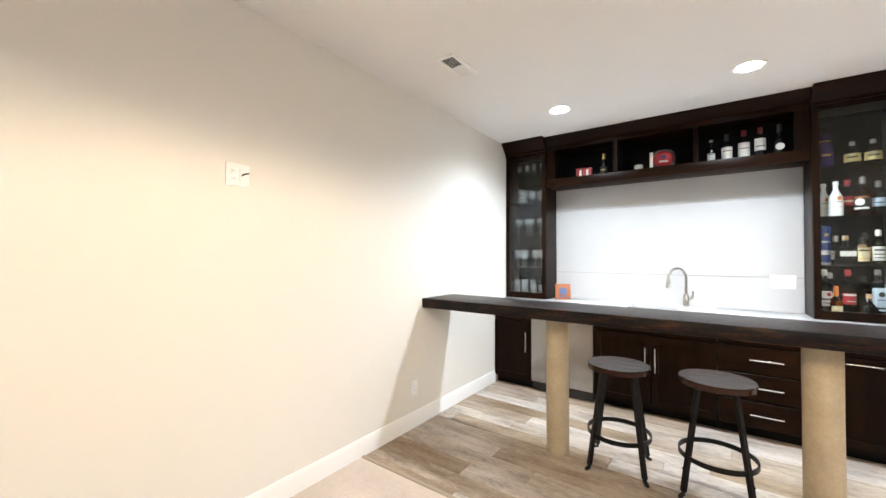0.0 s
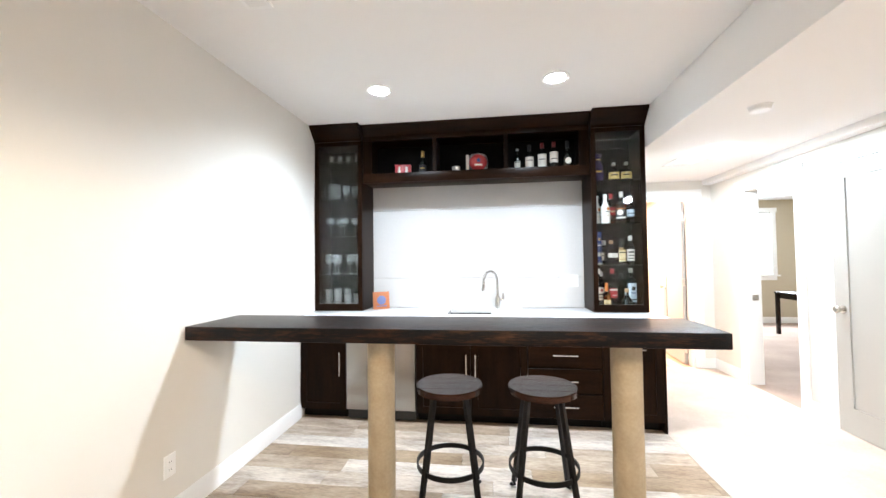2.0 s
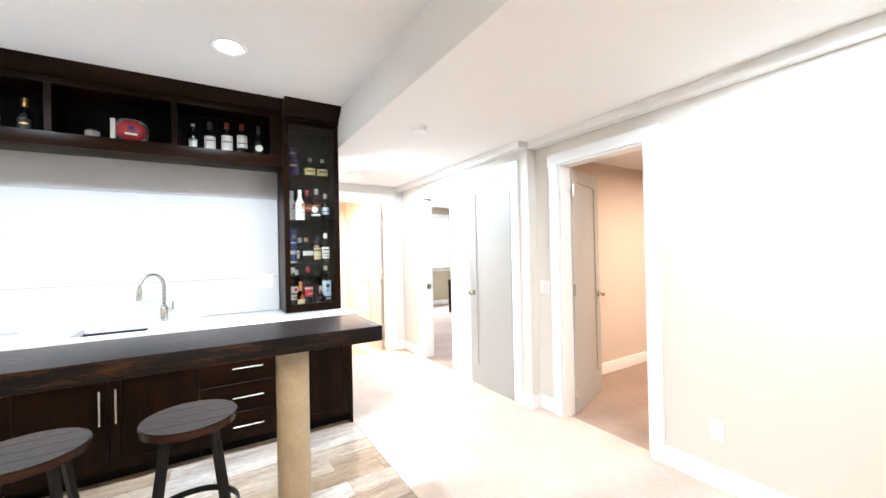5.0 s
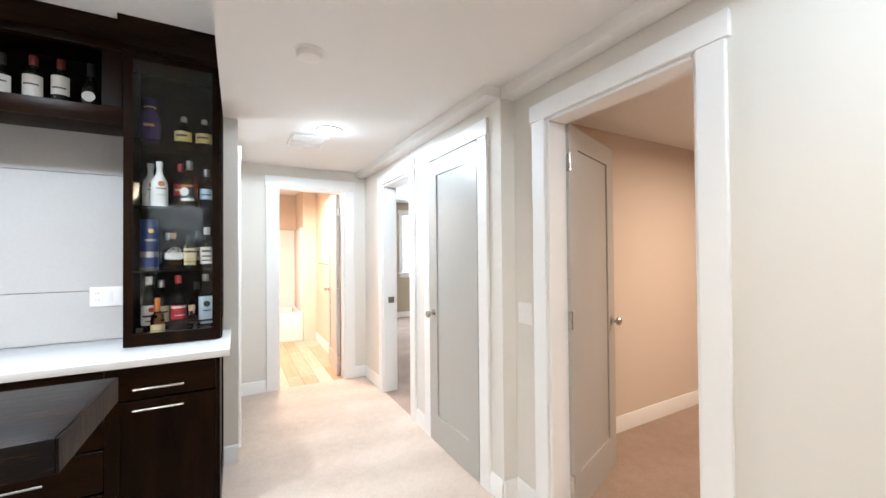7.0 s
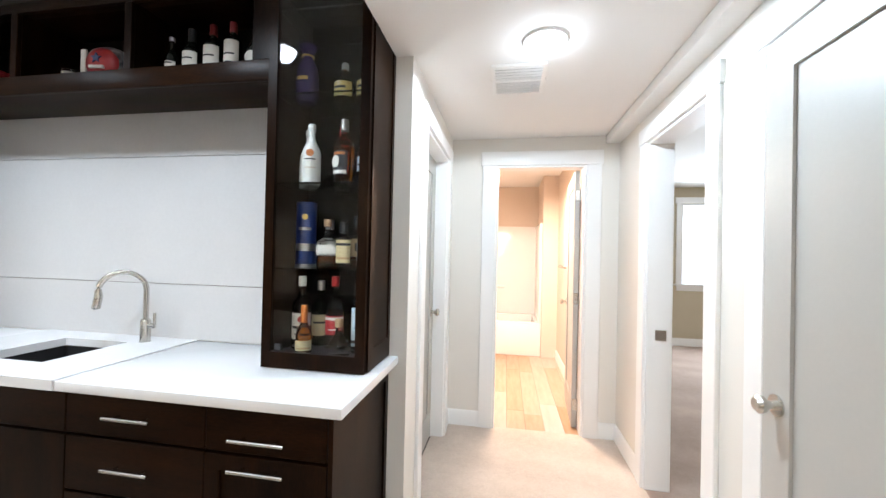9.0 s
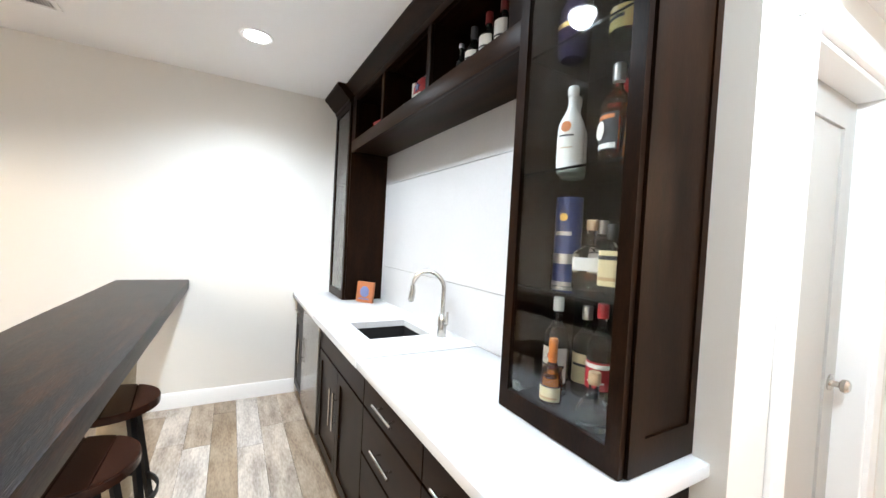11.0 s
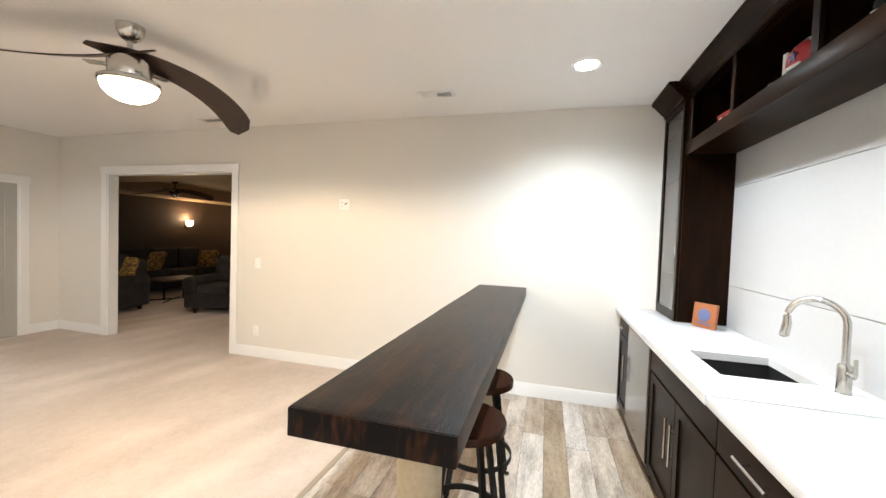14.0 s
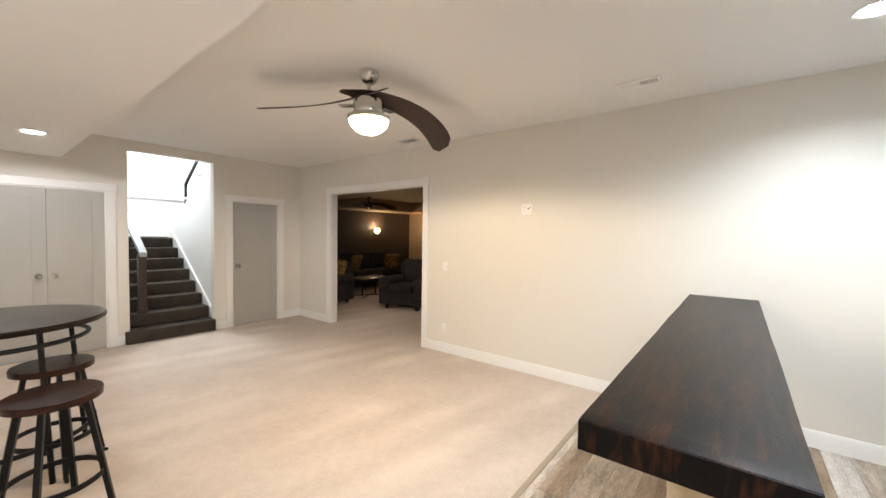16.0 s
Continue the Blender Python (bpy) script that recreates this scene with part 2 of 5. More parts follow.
def turned(profile, seg=24, square=2.0, bm=None, cx=0.0, cy=0.0, hollow=False):
    """A body of revolution from (radius, height) pairs; square over 2 makes it boxy."""
    bm = bm or bmesh.new()
    rings = []
    for r, z in profile:
        ring = []
        for i in range(seg):
            a = 2 * math.pi * (i + 0.5) / seg
            c, s = math.cos(a), math.sin(a)
            k = (abs(c) ** square + abs(s) ** square) ** (-1 / square)
            ring.append(bm.verts.new((cx + r * k * c, cy + r * k * s, z)))
        rings.append(ring)
    for a, b in zip(rings, rings[1:]):
        for i in range(seg):
            bm.faces.new((a[i], a[(i + 1) % seg], b[(i + 1) % seg], b[i]))
    if hollow:
        for i in range(seg):
            bm.faces.new((rings[-1][i], rings[-1][(i + 1) % seg], rings[0][(i + 1) % seg], rings[0][i]))
        return bm
    bm.faces.new(rings[0][::-1])
    bm.faces.new(rings[-1])
    return bm


def ring_frame(axis, u0, u1, w0, w1, side, low, high, d0, d1):
    """A flat rectangular frame in one piece: side, low and high are its widths; d0 to d1 is its depth along the axis."""
    bm = bmesh.new()

    def at(u, w, d):
        return (d, u, w) if axis == "x" else (u, d, w)
    rows = []
    for d in (d0, d1):
        o = [bm.verts.new(at(u, w, d)) for u, w in ((u0, w0), (u1, w0), (u1, w1), (u0, w1))]
        i = [bm.verts.new(at(u, w, d)) for u, w in ((u0 + side, w0 + low), (u1 - side, w0 + low), (u1 - side, w1 - high), (u0 + side, w1 - high))]
        rows.append((o, i))
        for k in range(4):
            bm.faces.new((o[k], o[(k + 1) % 4], i[(k + 1) % 4], i[k]))
    (o0, i0), (o1, i1) = rows
    for a, b in ((o0, o1), (i0, i1)):
        for k in range(4):
            bm.faces.new((a[k], a[(k + 1) % 4], b[(k + 1) % 4], b[k]))
    return bm


def tube(points, r, seg=12, closed=False, bm=None):
    """A round rod swept along points; r is one radius or one for each point."""
    bm = bm or bmesh.new()
    pts = [Vector(p) for p in points]
    n = len(pts)
    rings = []
    up = Vector((0, 0, 1))
    for i, p in enumerate(pts):
        d = (pts[(i + 1) % n] - pts[i - 1]) if closed else (pts[min(i + 1, n - 1)] - pts[max(i - 1, 0)])
        d.normalize()
        ref = up if abs(d.z) < 0.98 else Vector((1, 0, 0))
        a = d.cross(ref).normalized()
        b = d.cross(a).normalized()
        rad = r[i] if isinstance(r, (list, tuple)) else r
        rings.append([bm.verts.new(p + rad * (math.cos(2 * math.pi * k / seg) * a + math.sin(2 * math.pi * k / seg) * b)) for k in range(seg)])
    for i in range(n if closed else n - 1):
        A, B = rings[i], rings[(i + 1) % n]
        for k in range(seg):
            bm.faces.new((A[k], A[(k + 1) % seg], B[(k + 1) % seg], B[k]))
    if not closed:
        bm.faces.new(rings[0])
        bm.faces.new(rings[-1][::-1])
    return bm


def extruded(outline, axis, a, b, bm=None):
    """A flat outline of 2D points pushed along an axis from a to b. The 2D pair fills the two other axes in x, y, z order."""
    bm = bm or bmesh.new()

    def at(p, v):
        return {"x": (v, p[0], p[1]), "y": (p[0], v, p[1]), "z": (p[0], p[1], v)}[axis]
    A = [bm.verts.new(at(p, a)) for p in outline]
    B = [bm.verts.new(at(p, b)) for p in outline]
    bm.faces.new(A)
    bm.faces.new(B[::-1])
    n = len(A)
    for i in range(n):
        bm.faces.new((A[i], B[i], B[(i + 1) % n], A[(i + 1) % n]))
    return bm


def finish(name, bm, mat, smooth=True):
    bmesh.ops.recalc_face_normals(bm, faces=bm.faces)
    me = bpy.data.meshes.new(name)
    bm.to_mesh(me)
    bm.free()
    me.materials.append(mat)
    if smooth:
        me.shade_smooth()
        me.set_sharp_from_angle(angle=radians(35))
    return me


def part(name, bm, mat, parent=None, label=""):
    ob = new(name, finish(name, bm, mat))
    ob.parent = parent
    return tagged(ob, label)


def thing(name, x, y, z, label, category, group="", kind="", rz=0.0):
    ob = new(name)
    ob.empty_display_size = 0.05
    ob.matrix_basis = pose(x, y, z, 0, 0, rz)
    return tagged(ob, label, category, group, kind)


def structure(name, bm, mat, label, category):
    return tagged(part(name, bm, mat), label, category, kind="structure")


def wall(name, axis, face, thick, a, b, z0, z1, holes, mat, label):
    """A wall across an axis, with its face there and its thickness beyond; holes are (from, to, bottom, top)."""
    bm = bmesh.new()

    def piece(u0, u1, w0, w1):
        if u1 - u0 > 1e-4 and w1 - w0 > 1e-4:
            f0, f1 = min(face, face + thick), max(face, face + thick)
            box(bm, *((f0, f1, u0, u1) if axis == "x" else (u0, u1, f0, f1)), w0, w1)
    u = a
    for h0, h1, w0, w1 in sorted(holes):
        piece(u, h0, z0, z1)
        piece(h0, h1, z0, w0)
        piece(h0, h1, w1, z1)
        u = h1
    piece(u, b, z0, z1)
    return structure(name, bm, mat, label, "wall")


def casing(axis, face, out, a, b, top, width=0.09, thick=0.02, name="trim", jamb=0.12, sill=0.0):
    """White flat trim round an opening, with the jamb lining; out is the side (+1 or -1) on which it stands proud."""
    root = thing(name, 0, 0, 0, "white painted flat door casing round the opening", "door trim", kind="structure")

    def bar(nm, u0, u1, f0, f1, z0, z1):
        f0, f1 = sorted((f0, f1))
        part(nm, boxed(*((f0, f1, u0, u1) if axis == "x" else (u0, u1, f0, f1)), z0, z1, 0.003, 1), TRIM, root)
    p = face + out * thick
    bar("side_casing", a - width, a, face, p, sill, top)
    bar("side_casing", b, b + width, face, p, sill, top)
    bar("head_casing", a - width - 0.012, b + width + 0.012, face, p + out * 0.004, top, top + width)
    if jamb:
        e = face - out * jamb
        bar("jamb", a - 0.002, a + 0.016, e, face + out * 0.003, sill, top)
        bar("jamb", b - 0.016, b + 0.002, e, face + out * 0.003, sill, top)
        bar("jamb", a + 0.016, b - 0.016, e, face + out * 0.003, top - 0.016, top + 0.002)
    return root


def baseboard(axis, face, out, a, b, h=0.125, mat=None):
    t = 0.014
    outline = [(0, 0), (out * t, 0), (out * t, h - 0.02), (out * t * 0.55, h - 0.006), (out * t * 0.4, h), (0, h)]
    bm = extruded([(face + u, v) for u, v in outline], "y" if axis == "x" else "x", a, b)
    return structure("baseboard", bm, mat or TRIM, "white painted wooden baseboard along the wall", "baseboard")


def shaker_door(name, axis, x, y, width, height, rz, label, knob_at=1, hinge_vis=1, panel=True):
    """A grey one-panel door leaf; local x runs from the hinge to the latch, local y is its thickness."""
    root = thing(name, x, y, 0.012, label, "door", kind="structure", rz=rz)
    f, t = 0.115, 0.038
    part("stile_frame", ring_frame("y", 0, width, 0, height, f, 0.2, f, 0, t), DOOR_GREY, root)
    part("panel", boxed(f - 0.002, width - f + 0.002, 0.010, t - 0.010, 0.198, height - f + 0.002), DOOR_GREY, root)
    kx = width - 0.065
    for s, y0 in ((-1, 0), (1, t)):
        k = part("knob", tube([(kx, y0, 0.93), (kx, y0 + s * 0.006, 0.93), (kx, y0 + s * 0.007, 0.93), (kx, y0 + s * 0.03, 0.93), (kx, y0 + s * 0.036, 0.93),
                               (kx, y0 + s * 0.05, 0.93), (kx, y0 + s * 0.06, 0.93)], [0.032, 0.032, 0.013, 0.012, 0.024, 0.028, 0.018], 20), NICKEL, root,
                 "round brushed nickel knob")
    for z in (0.18, height / 2, height - 0.2):
        bm = tube([(-0.006, -0.006, z - 0.047), (-0.006, -0.006, z + 0.047)], 0.007, 10)
        box(bm, -0.0022, 0.0, -0.004, t - 0.004, z - 0.045, z + 0.045)
        part("hinge", bm, NICKEL, root, "nickel butt hinge")
    return root


# ---- floors ----
FAR, EAST, BATH_Y = -7.7, 4.45, 1.27
structure("subfloor", boxed(-7, 9, -14, 6, -0.12, -0.006), UNDER, "hidden subfloor slab under the carpet", "floor")
for nm, a in (("floor_carpet", (-0.12, 2.99, FAR - 0.02, -2.5)), ("floor_hall", (2.99, 4.36, FAR - 0.02, BATH_Y + 0.02)), ("floor_east", (4.36, 4.51, FAR - 0.02, -1.25)),
              ("floor_closet", (4.36, 4.43, -1.25, -0.1))):
    structure(nm, boxed(*a, -0.005, 0.006), CARPET, "beige cut-pile carpet with vacuum marks", "carpet")
structure("floor_theater", boxed(-7, -0.12, -13, -3, -0.005, 0.006), CARPET, "beige carpet in the dim theater room", "carpet")
bm = box(bmesh.new(), 4.51, 8.2, -5, -1.0, -0.005, 0.006)
structure("floor_side_room", bm, CARPET_WARM, "tan carpet in the side room", "carpet")
structure("floor_bedroom", boxed(4.36, 8.4, -0.1, 4.8, -0.0051, 0.006), CARPET_WARM, "tan carpet in the bedroom", "carpet")
bm = extruded([(-2.512, 0.0), (-2.508, 0.010), (-2.492, 0.012), (-2.478, 0.006), (-2.476, 0.0)], "x", 0.0, 2.99)
structure("threshold_strip", bm, material("tan_threshold", (0.36, 0.29, 0.21), 0.5, vary=0.1), "narrow tan threshold strip between carpet and planks", "threshold")

# ---- walls and ceilings ----
wall("wall_left", "x", 0.0, -0.12, FAR - 0.12, 0.12, 0, CEIL, [(-6.78, -4.78, 0, 2.12)], PAINT, "greige painted wall with a wide cased opening")
wall("wall_bar", "y", 0.0, 0.12, 0.0, 2.99, 0, CEIL, [], PAINT, "painted wall behind the wet bar")
structure("wall_bar_end", boxed(2.99, 3.075, -0.045, 0.12, 0, SOFFIT), PAINT, "painted wall end beside the bar cabinets", "wall")
wall("wall_hall_left", "x", 3.075, -0.12, 0.12, BATH_Y, 0, SOFFIT, [(0.25, 1.05, 0, 2.08)], PAINT, "painted hall wall with a closed door")
wall("wall_bath", "y", BATH_Y, 0.12, 2.5, 4.355, 0, SOFFIT, [(3.435, 4.115, 0, 2.08)], PAINT, "painted end wall of the hall with the bathroom door")
wall("wall_hall_right", "x", 4.355, 0.14, -0.10, BATH_Y + 0.12, 0, SOFFIT, [(-0.02, 0.68, 0, 2.07)], PAINT, "painted hall wall with the bedroom doorway")
wall("wall_closet", "x", 4.355, 0.14, -1.25, -0.10, 0, SOFFIT, [(-1.04, -0.39, 0, 2.07)], PAINT, "painted hall wall with a closet door")
wall("wall_east", "x", EAST, 0.12, FAR - 0.12, -1.25, 0, SOFFIT, [(-2.22, -1.505, 0, 2.06)], PAINT, "painted wall with the side room doorway")
structure("wall_closet_back", boxed(4.95, 5.05, -1.0, -0.1, 0, SOFFIT), PAINT, "plain closet back wall", "wall")
wall("wall_far", "y", FAR, -0.12, 0.0, EAST, 0, CEIL, [(0.40, 1.135, 0, 1.95), (1.39, 2.39, 0, 2.50), (2.60, 3.63, 0, 1.95)], PAINT,
     "painted far wall with doors and the stair opening")
structure("ceiling_main", boxed(-0.12, 2.99, FAR - 0.12, 0.12, CEIL, CEIL + 0.12), CEILING, "white painted flat ceiling", "ceiling")
structure("ceiling_soffit", boxed(2.99, 4.56, FAR - 0.12, BATH_Y + 0.12, SOFFIT, CEIL + 0.12), CEILING, "white painted dropped ceiling over the walkway",
          "ceiling")
structure("bulkhead_trim", boxed(4.255, 4.355, -1.25, BATH_Y, SOFFIT - 0.06, SOFFIT, 0.004), TRIM, "white boxed trim under the dropped ceiling", "trim")
structure("bulkhead_trim", boxed(4.36, EAST, FAR, -1.25, SOFFIT - 0.06, SOFFIT, 0.004), TRIM, "white boxed trim under the dropped ceiling", "trim")

# side room
wall("wall_side_room_north", "y", -1.02, 0.1, 4.56, 8.2, 0, SOFFIT, [], PINK_BEIGE, "beige side room wall")
wall("wall_side_room_south", "y", -5.0, -0.1, 4.56, 8.2, 0, SOFFIT, [], PINK_BEIGE, "beige side room wall")
wall("wall_side_room_east", "x", 8.1, 0.1, -5.0, -1.02, 0, SOFFIT, [], PINK_BEIGE, "beige side room wall")
structure("ceiling_side_room", boxed(4.56, 8.2, -5.1, -0.92, SOFFIT, SOFFIT + 0.1), CEILING, "white side room ceiling", "ceiling")
baseboard("y", -1.02, -1, 4.56, 8.1)
baseboard("x", 8.1, -1, -5.0, -1.02)
# bedroom
wall("wall_bedroom_north", "y", 4.72, 0.12, 4.38, 8.4, 0, 2.5, [(6.25, 7.30, 0.98, 2.25)], BEDROOM, "beige bedroom wall with a window")
wall("wall_bedroom_east", "x", 8.4, 0.1, -0.1, 4.84, 0, 2.5, [], BEDROOM, "beige bedroom wall")
wall("wall_bedroom_south", "y", -0.1, 0.1, 5.05, 8.4, 0, 2.5, [], BEDROOM, "beige bedroom wall")
structure("wall_bedroom_return", boxed(4.355, 4.495, BATH_Y + 0.12, 4.84, 0, 2.5), BEDROOM, "beige bedroom wall", "wall")
structure("ceiling_bedroom", boxed(4.38, 8.5, -0.2, 4.84, 2.5, 2.6), CEILING, "white bedroom ceiling", "ceiling")
structure("wall_bedroom_head", boxed(4.38, 4.56, -0.2, BATH_Y + 0.2, SOFFIT, 2.5), CEILING, "white painted bulkhead", "wall")
baseboard("y", 4.72, -1, 4.4, 8.4)
win = thing("window_1", 0, 0, 0, "white trimmed window with closed pale blinds", "window", kind="structure")
for nm, a in (("side_trim", (6.16, 6.25, 4.70, 4.72, 0.98, 2.25)), ("side_trim", (7.30, 7.39, 4.70, 4.72, 0.98, 2.25)), ("head_trim", (6.14, 7.41, 4.695, 4.72, 2.25, 2.34)),
              ("window_sill", (6.13, 7.42, 4.66, 4.72, 0.95, 0.98)), ("apron", (6.17, 7.38, 4.70, 4.72, 0.87, 0.95))):
    part(nm, boxed(*a, 0.003, 1), TRIM, win)
for i in range(28):
    part("slat", boxed(6.26, 7.29, 4.742, 4.746, 0.99 + i * 0.045, 1.033 + i * 0.045), DAY, win, "pale blind slat glowing with daylight")
part("head_rail", boxed(6.255, 7.295, 4.735, 4.775, 2.215, 2.248, 0.003), TRIM, win)
structure("backdrop", boxed(6.0, 8.0, 5.2, 5.22, 0.5, 2.8), DAY, "plain daylight beyond the window", "backdrop")
# bathroom
wall("wall_bath_back", "y", 4.3, 0.1, 2.5, 4.355, 0, 2.45, [], PINK_BEIGE, "beige bathroom wall")
wall("wall_bath_right", "x", 4.20, 0.1, BATH_Y + 0.12, 4.3, 0, 2.45, [], PINK_BEIGE, "beige bathroom wall")
wall("wall_bath_left", "x", 2.5, -0.1, BATH_Y, 4.4, 0, 2.45, [], PINK_BEIGE, "beige bathroom wall")
structure("ceiling_bath", boxed(2.4, 4.355, BATH_Y + 0.12, 4.4, 2.45, 2.55), CEILING, "white bathroom ceiling", "ceiling")
structure("wall_bath_over", boxed(2.4, 4.355, BATH_Y + 0.121, BATH_Y + 0.2, SOFFIT - 0.02, 2.45), PINK_BEIGE, "beige bathroom wall over the door", "wall")
baseboard("x", 4.20, -1, BATH_Y + 0.12, 3.5)
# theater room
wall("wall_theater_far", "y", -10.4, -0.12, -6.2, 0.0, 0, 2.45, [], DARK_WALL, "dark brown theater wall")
wall("wall_theater_west", "x", -5.7, -0.12, -10.4, -3.2, 0, 2.45, [], TAN, "tan theater wall in dim light")
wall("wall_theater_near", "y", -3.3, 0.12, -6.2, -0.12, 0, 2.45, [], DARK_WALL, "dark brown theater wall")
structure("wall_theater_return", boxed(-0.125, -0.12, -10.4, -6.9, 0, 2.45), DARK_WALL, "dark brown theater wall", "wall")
structure("ceiling_theater", boxed(-6.2, -0.12, -10.5, -3.2, 2.45, 2.6), TAN, "tan tray ceiling", "ceiling")
structure("tray_soffit", boxed(-5.7, -0.125, -10.4, -9.5, 2.16, 2.45), TAN, "tan dropped border of the tray ceiling", "ceiling")
structure("tray_soffit", boxed(-5.7, -4.9, -9.5, -3.3, 2.16, 2.45), TAN, "tan dropped border of the tray ceiling", "ceiling")
structure("tray_soffit", boxed(-0.95, -0.125, -9.5, -3.3, 2.16, 2.45), TAN, "tan dropped border of the tray ceiling", "ceiling")
# stairwell shell
for nm, a in (("wall_stair_left", (2.39, 2.49, -11.3, FAR - 0.12, 0, 5.0)), ("wall_stair_back", (-0.2, 2.49, -11.4, -11.3, 0, 2.15)),
              ("wall_stair_upper_back", (-0.2, 2.49, -11.8, -11.7, 0, 5.0)), ("wall_stair_far_right", (-0.3, -0.2, -11.8, FAR - 0.12, 0, 5.0)),
              ("wall_stair_over", (-0.3, 2.49, FAR - 0.18, FAR - 0.121, 2.75, 5.0))):
    structure(nm, boxed(*a), TRIM, "white painted stairwell wall", "wall")
structure("ledge_stair", boxed(-0.2, 2.39, -11.7, -11.27, 2.15, 2.19, 0.004), TRIM, "white ledge on the landing wall", "trim")
structure("ceiling_stairwell", boxed(-0.3, 2.49, -11.8, FAR - 0.12, 5.0, 5.1), CEILING, "white stairwell ceiling", "ceiling")

# ---- trim ----
casing("x", 0.0, 1, -6.78, -4.78, 2.12, jamb=0.12)
casing("x", 3.075, 1, 0.25, 1.05, 2.08)
casing("y", BATH_Y, -1, 3.435, 4.115, 2.08, width=0.11)
casing("x", 4.355, -1, -0.02, 0.68, 2.07, width=0.095, jamb=0.14)
casing("x", 4.355, -1, -1.04, -0.39, 2.07, width=0.095, jamb=0.06)
casing("x", EAST, -1, -2.22, -1.505, 2.06)
casing("y", FAR, 1, 0.40, 1.135, 1.95)
casing("y", FAR, 1, 2.60, 3.63, 1.95)
for ax, f, o, a, b in (("x", 0, 1, -4.69, -0.612), ("x", 0, 1, FAR, -6.87), ("x", EAST, -1, FAR, -2.31), ("x", EAST, -1, -1.415, -1.25),
                       ("y", FAR, 1, 0.0, 0.31), ("y", FAR, 1, 1.225, 1.39), ("y", FAR, 1, 2.39, 2.51), ("y", FAR, 1, 3.72, EAST), ("y", BATH_Y, -1, 3.075, 3.325),
                       ("y", BATH_Y, -1, 4.225, 4.355), ("y", -0.045, -1, 2.992, 3.075), ("x", 3.075, 1, 1.14, BATH_Y), ("x", 4.355, -1, 0.775, BATH_Y),
                       ("x", 4.355, -1, -1.25, -1.135), ("x", 4.355, -1, -0.295, -0.115), ("y", -1.25, -1, 4.355, 4.436)):
    baseboard(ax, f, o, a, b)

# ---- doors ----
shaker_door("door_1", "x", 4.373, -1.035, 0.64, 2.05, 90, "grey painted one-panel closet door, closed")
shaker_door("door_2", "x", 4.575, -1.535, 0.70, 2.035, 20, "grey painted side room door standing open")
shaker_door("door_3", "y", 4.095, BATH_Y + 0.13, 0.66, 2.05, 86, "painted bathroom door standing open inward")
shaker_door("door_4", "x", 2.985, 0.27, 0.765, 2.05, 90, "grey painted hall door, closed")
shaker_door("door_5", "y", 0.415, FAR - 0.045, 0.705, 1.925, 0, "grey painted under-stair closet door, closed")
shaker_door("door_6", "y", 2.617, FAR - 0.045, 0.496, 1.925, 0, "grey painted double closet door leaf, closed")
shaker_door("door_7", "y", 3.613, FAR - 0.007, 0.496, 1.925, 180, "grey painted double closet door leaf, closed")
part("strike_plate", boxed(4.40, 4.46, 0.658, 0.6635, 0.89, 0.95), NICKEL,
     thing("strike_plate_set", 0, 0, 0, "nickel strike plate on the bedroom door jamb", "strike plate"))

# ---- staircase ----
stairs = thing("staircase", 0, 0, 0, "straight flight of dark carpeted steps up to a landing", "stairs", kind="structure")
RISE, RUN, Y0 = 0.17, 0.262, FAR + 0.06
for i in range(8):
    y1 = Y0 - i * RUN
    bm = boxed(1.392, 2.388 if i else 2.44, y1 - RUN - 0.02, y1, 0.006 if i == 0 else i * RISE, (i + 1) * RISE, 0.014, 2)
    part("step", bm, STAIR_CARPET, stairs)
part("landing", boxed(-0.1, 2.388, -11.29, Y0 - 8 * RUN, 7 * RISE, 8 * RISE - 0.002), STAIR_CARPET, stairs)
bm = extruded([(Y0 - 0.1, 0.0), (Y0 - 0.1, 0.26), (Y0 - 8 * RUN, 8 * RISE + 0.24), (Y0 - 8 * RUN, 8 * RISE), ], "x", 1.372, 1.392)
part("skirt_board", bm, TRIM, stairs, "white painted skirt board")
YL = Y0 - 8 * RUN
bm = extruded([(YL, 8 * RISE), (FAR - 0.121, 8 * RISE + 1.40), (FAR - 0.121, 0), (YL, 0)], "x", 1.27, 1.371)
structure("wall_stair_stringer", bm, TRIM, "white wall under the upper flight", "wall")
for i in range(8):
    y = YL + i * RUN
    part("upper_tread", boxed(0.3, 1.385, y - 0.03, y + RUN, 8 * RISE + i * RISE + 0.145, 8 * RISE + (i + 1) * RISE + 0.01, 0.006), TRIM, stairs, "white tread end")
part("landing_baseboard", boxed(1.3, 2.35, -11.298, -11.28, 8 * RISE, 8 * RISE + 0.13), TRIM, stairs)
rail = thing("handrail", 0, 0, 0, "dark wooden newel post with a sloping glossy handrail coloured as daylight sheen", "handrail")
part("newel_post", boxed(2.15, 2.24, Y0 - 0.37, Y0 - 0.28, 0.34, 1.14, 0.006), BLADE, rail)
part("newel_base", boxed(2.142, 2.248, Y0 - 0.378, Y0 - 0.272, 0.341, 0.42, 0.004), BLADE, rail)
bm = extruded([(Y0 - 0.24, 1.12), (Y0 - 0.24, 1.18), (YL - 0.2, 2.48), (YL - 0.2, 2.42)], "x", 2.155, 2.235)
# Dark wood rail; its pale blue-grey colour paints in the reflected daylight.
part("rail", bm, material("handrail_daylight_sheen", (0.36, 0.37, 0.38), 0.2), rail)
rail2 = thing("handrail", 0, 0, 0, "black metal handrail on the upper stair flight", "handrail")
part("post", boxed(1.10, 1.14, YL + 0.02, YL + 0.06, 8 * RISE + 0.19, 8 * RISE + 1.0), BLACK_METAL, rail2)
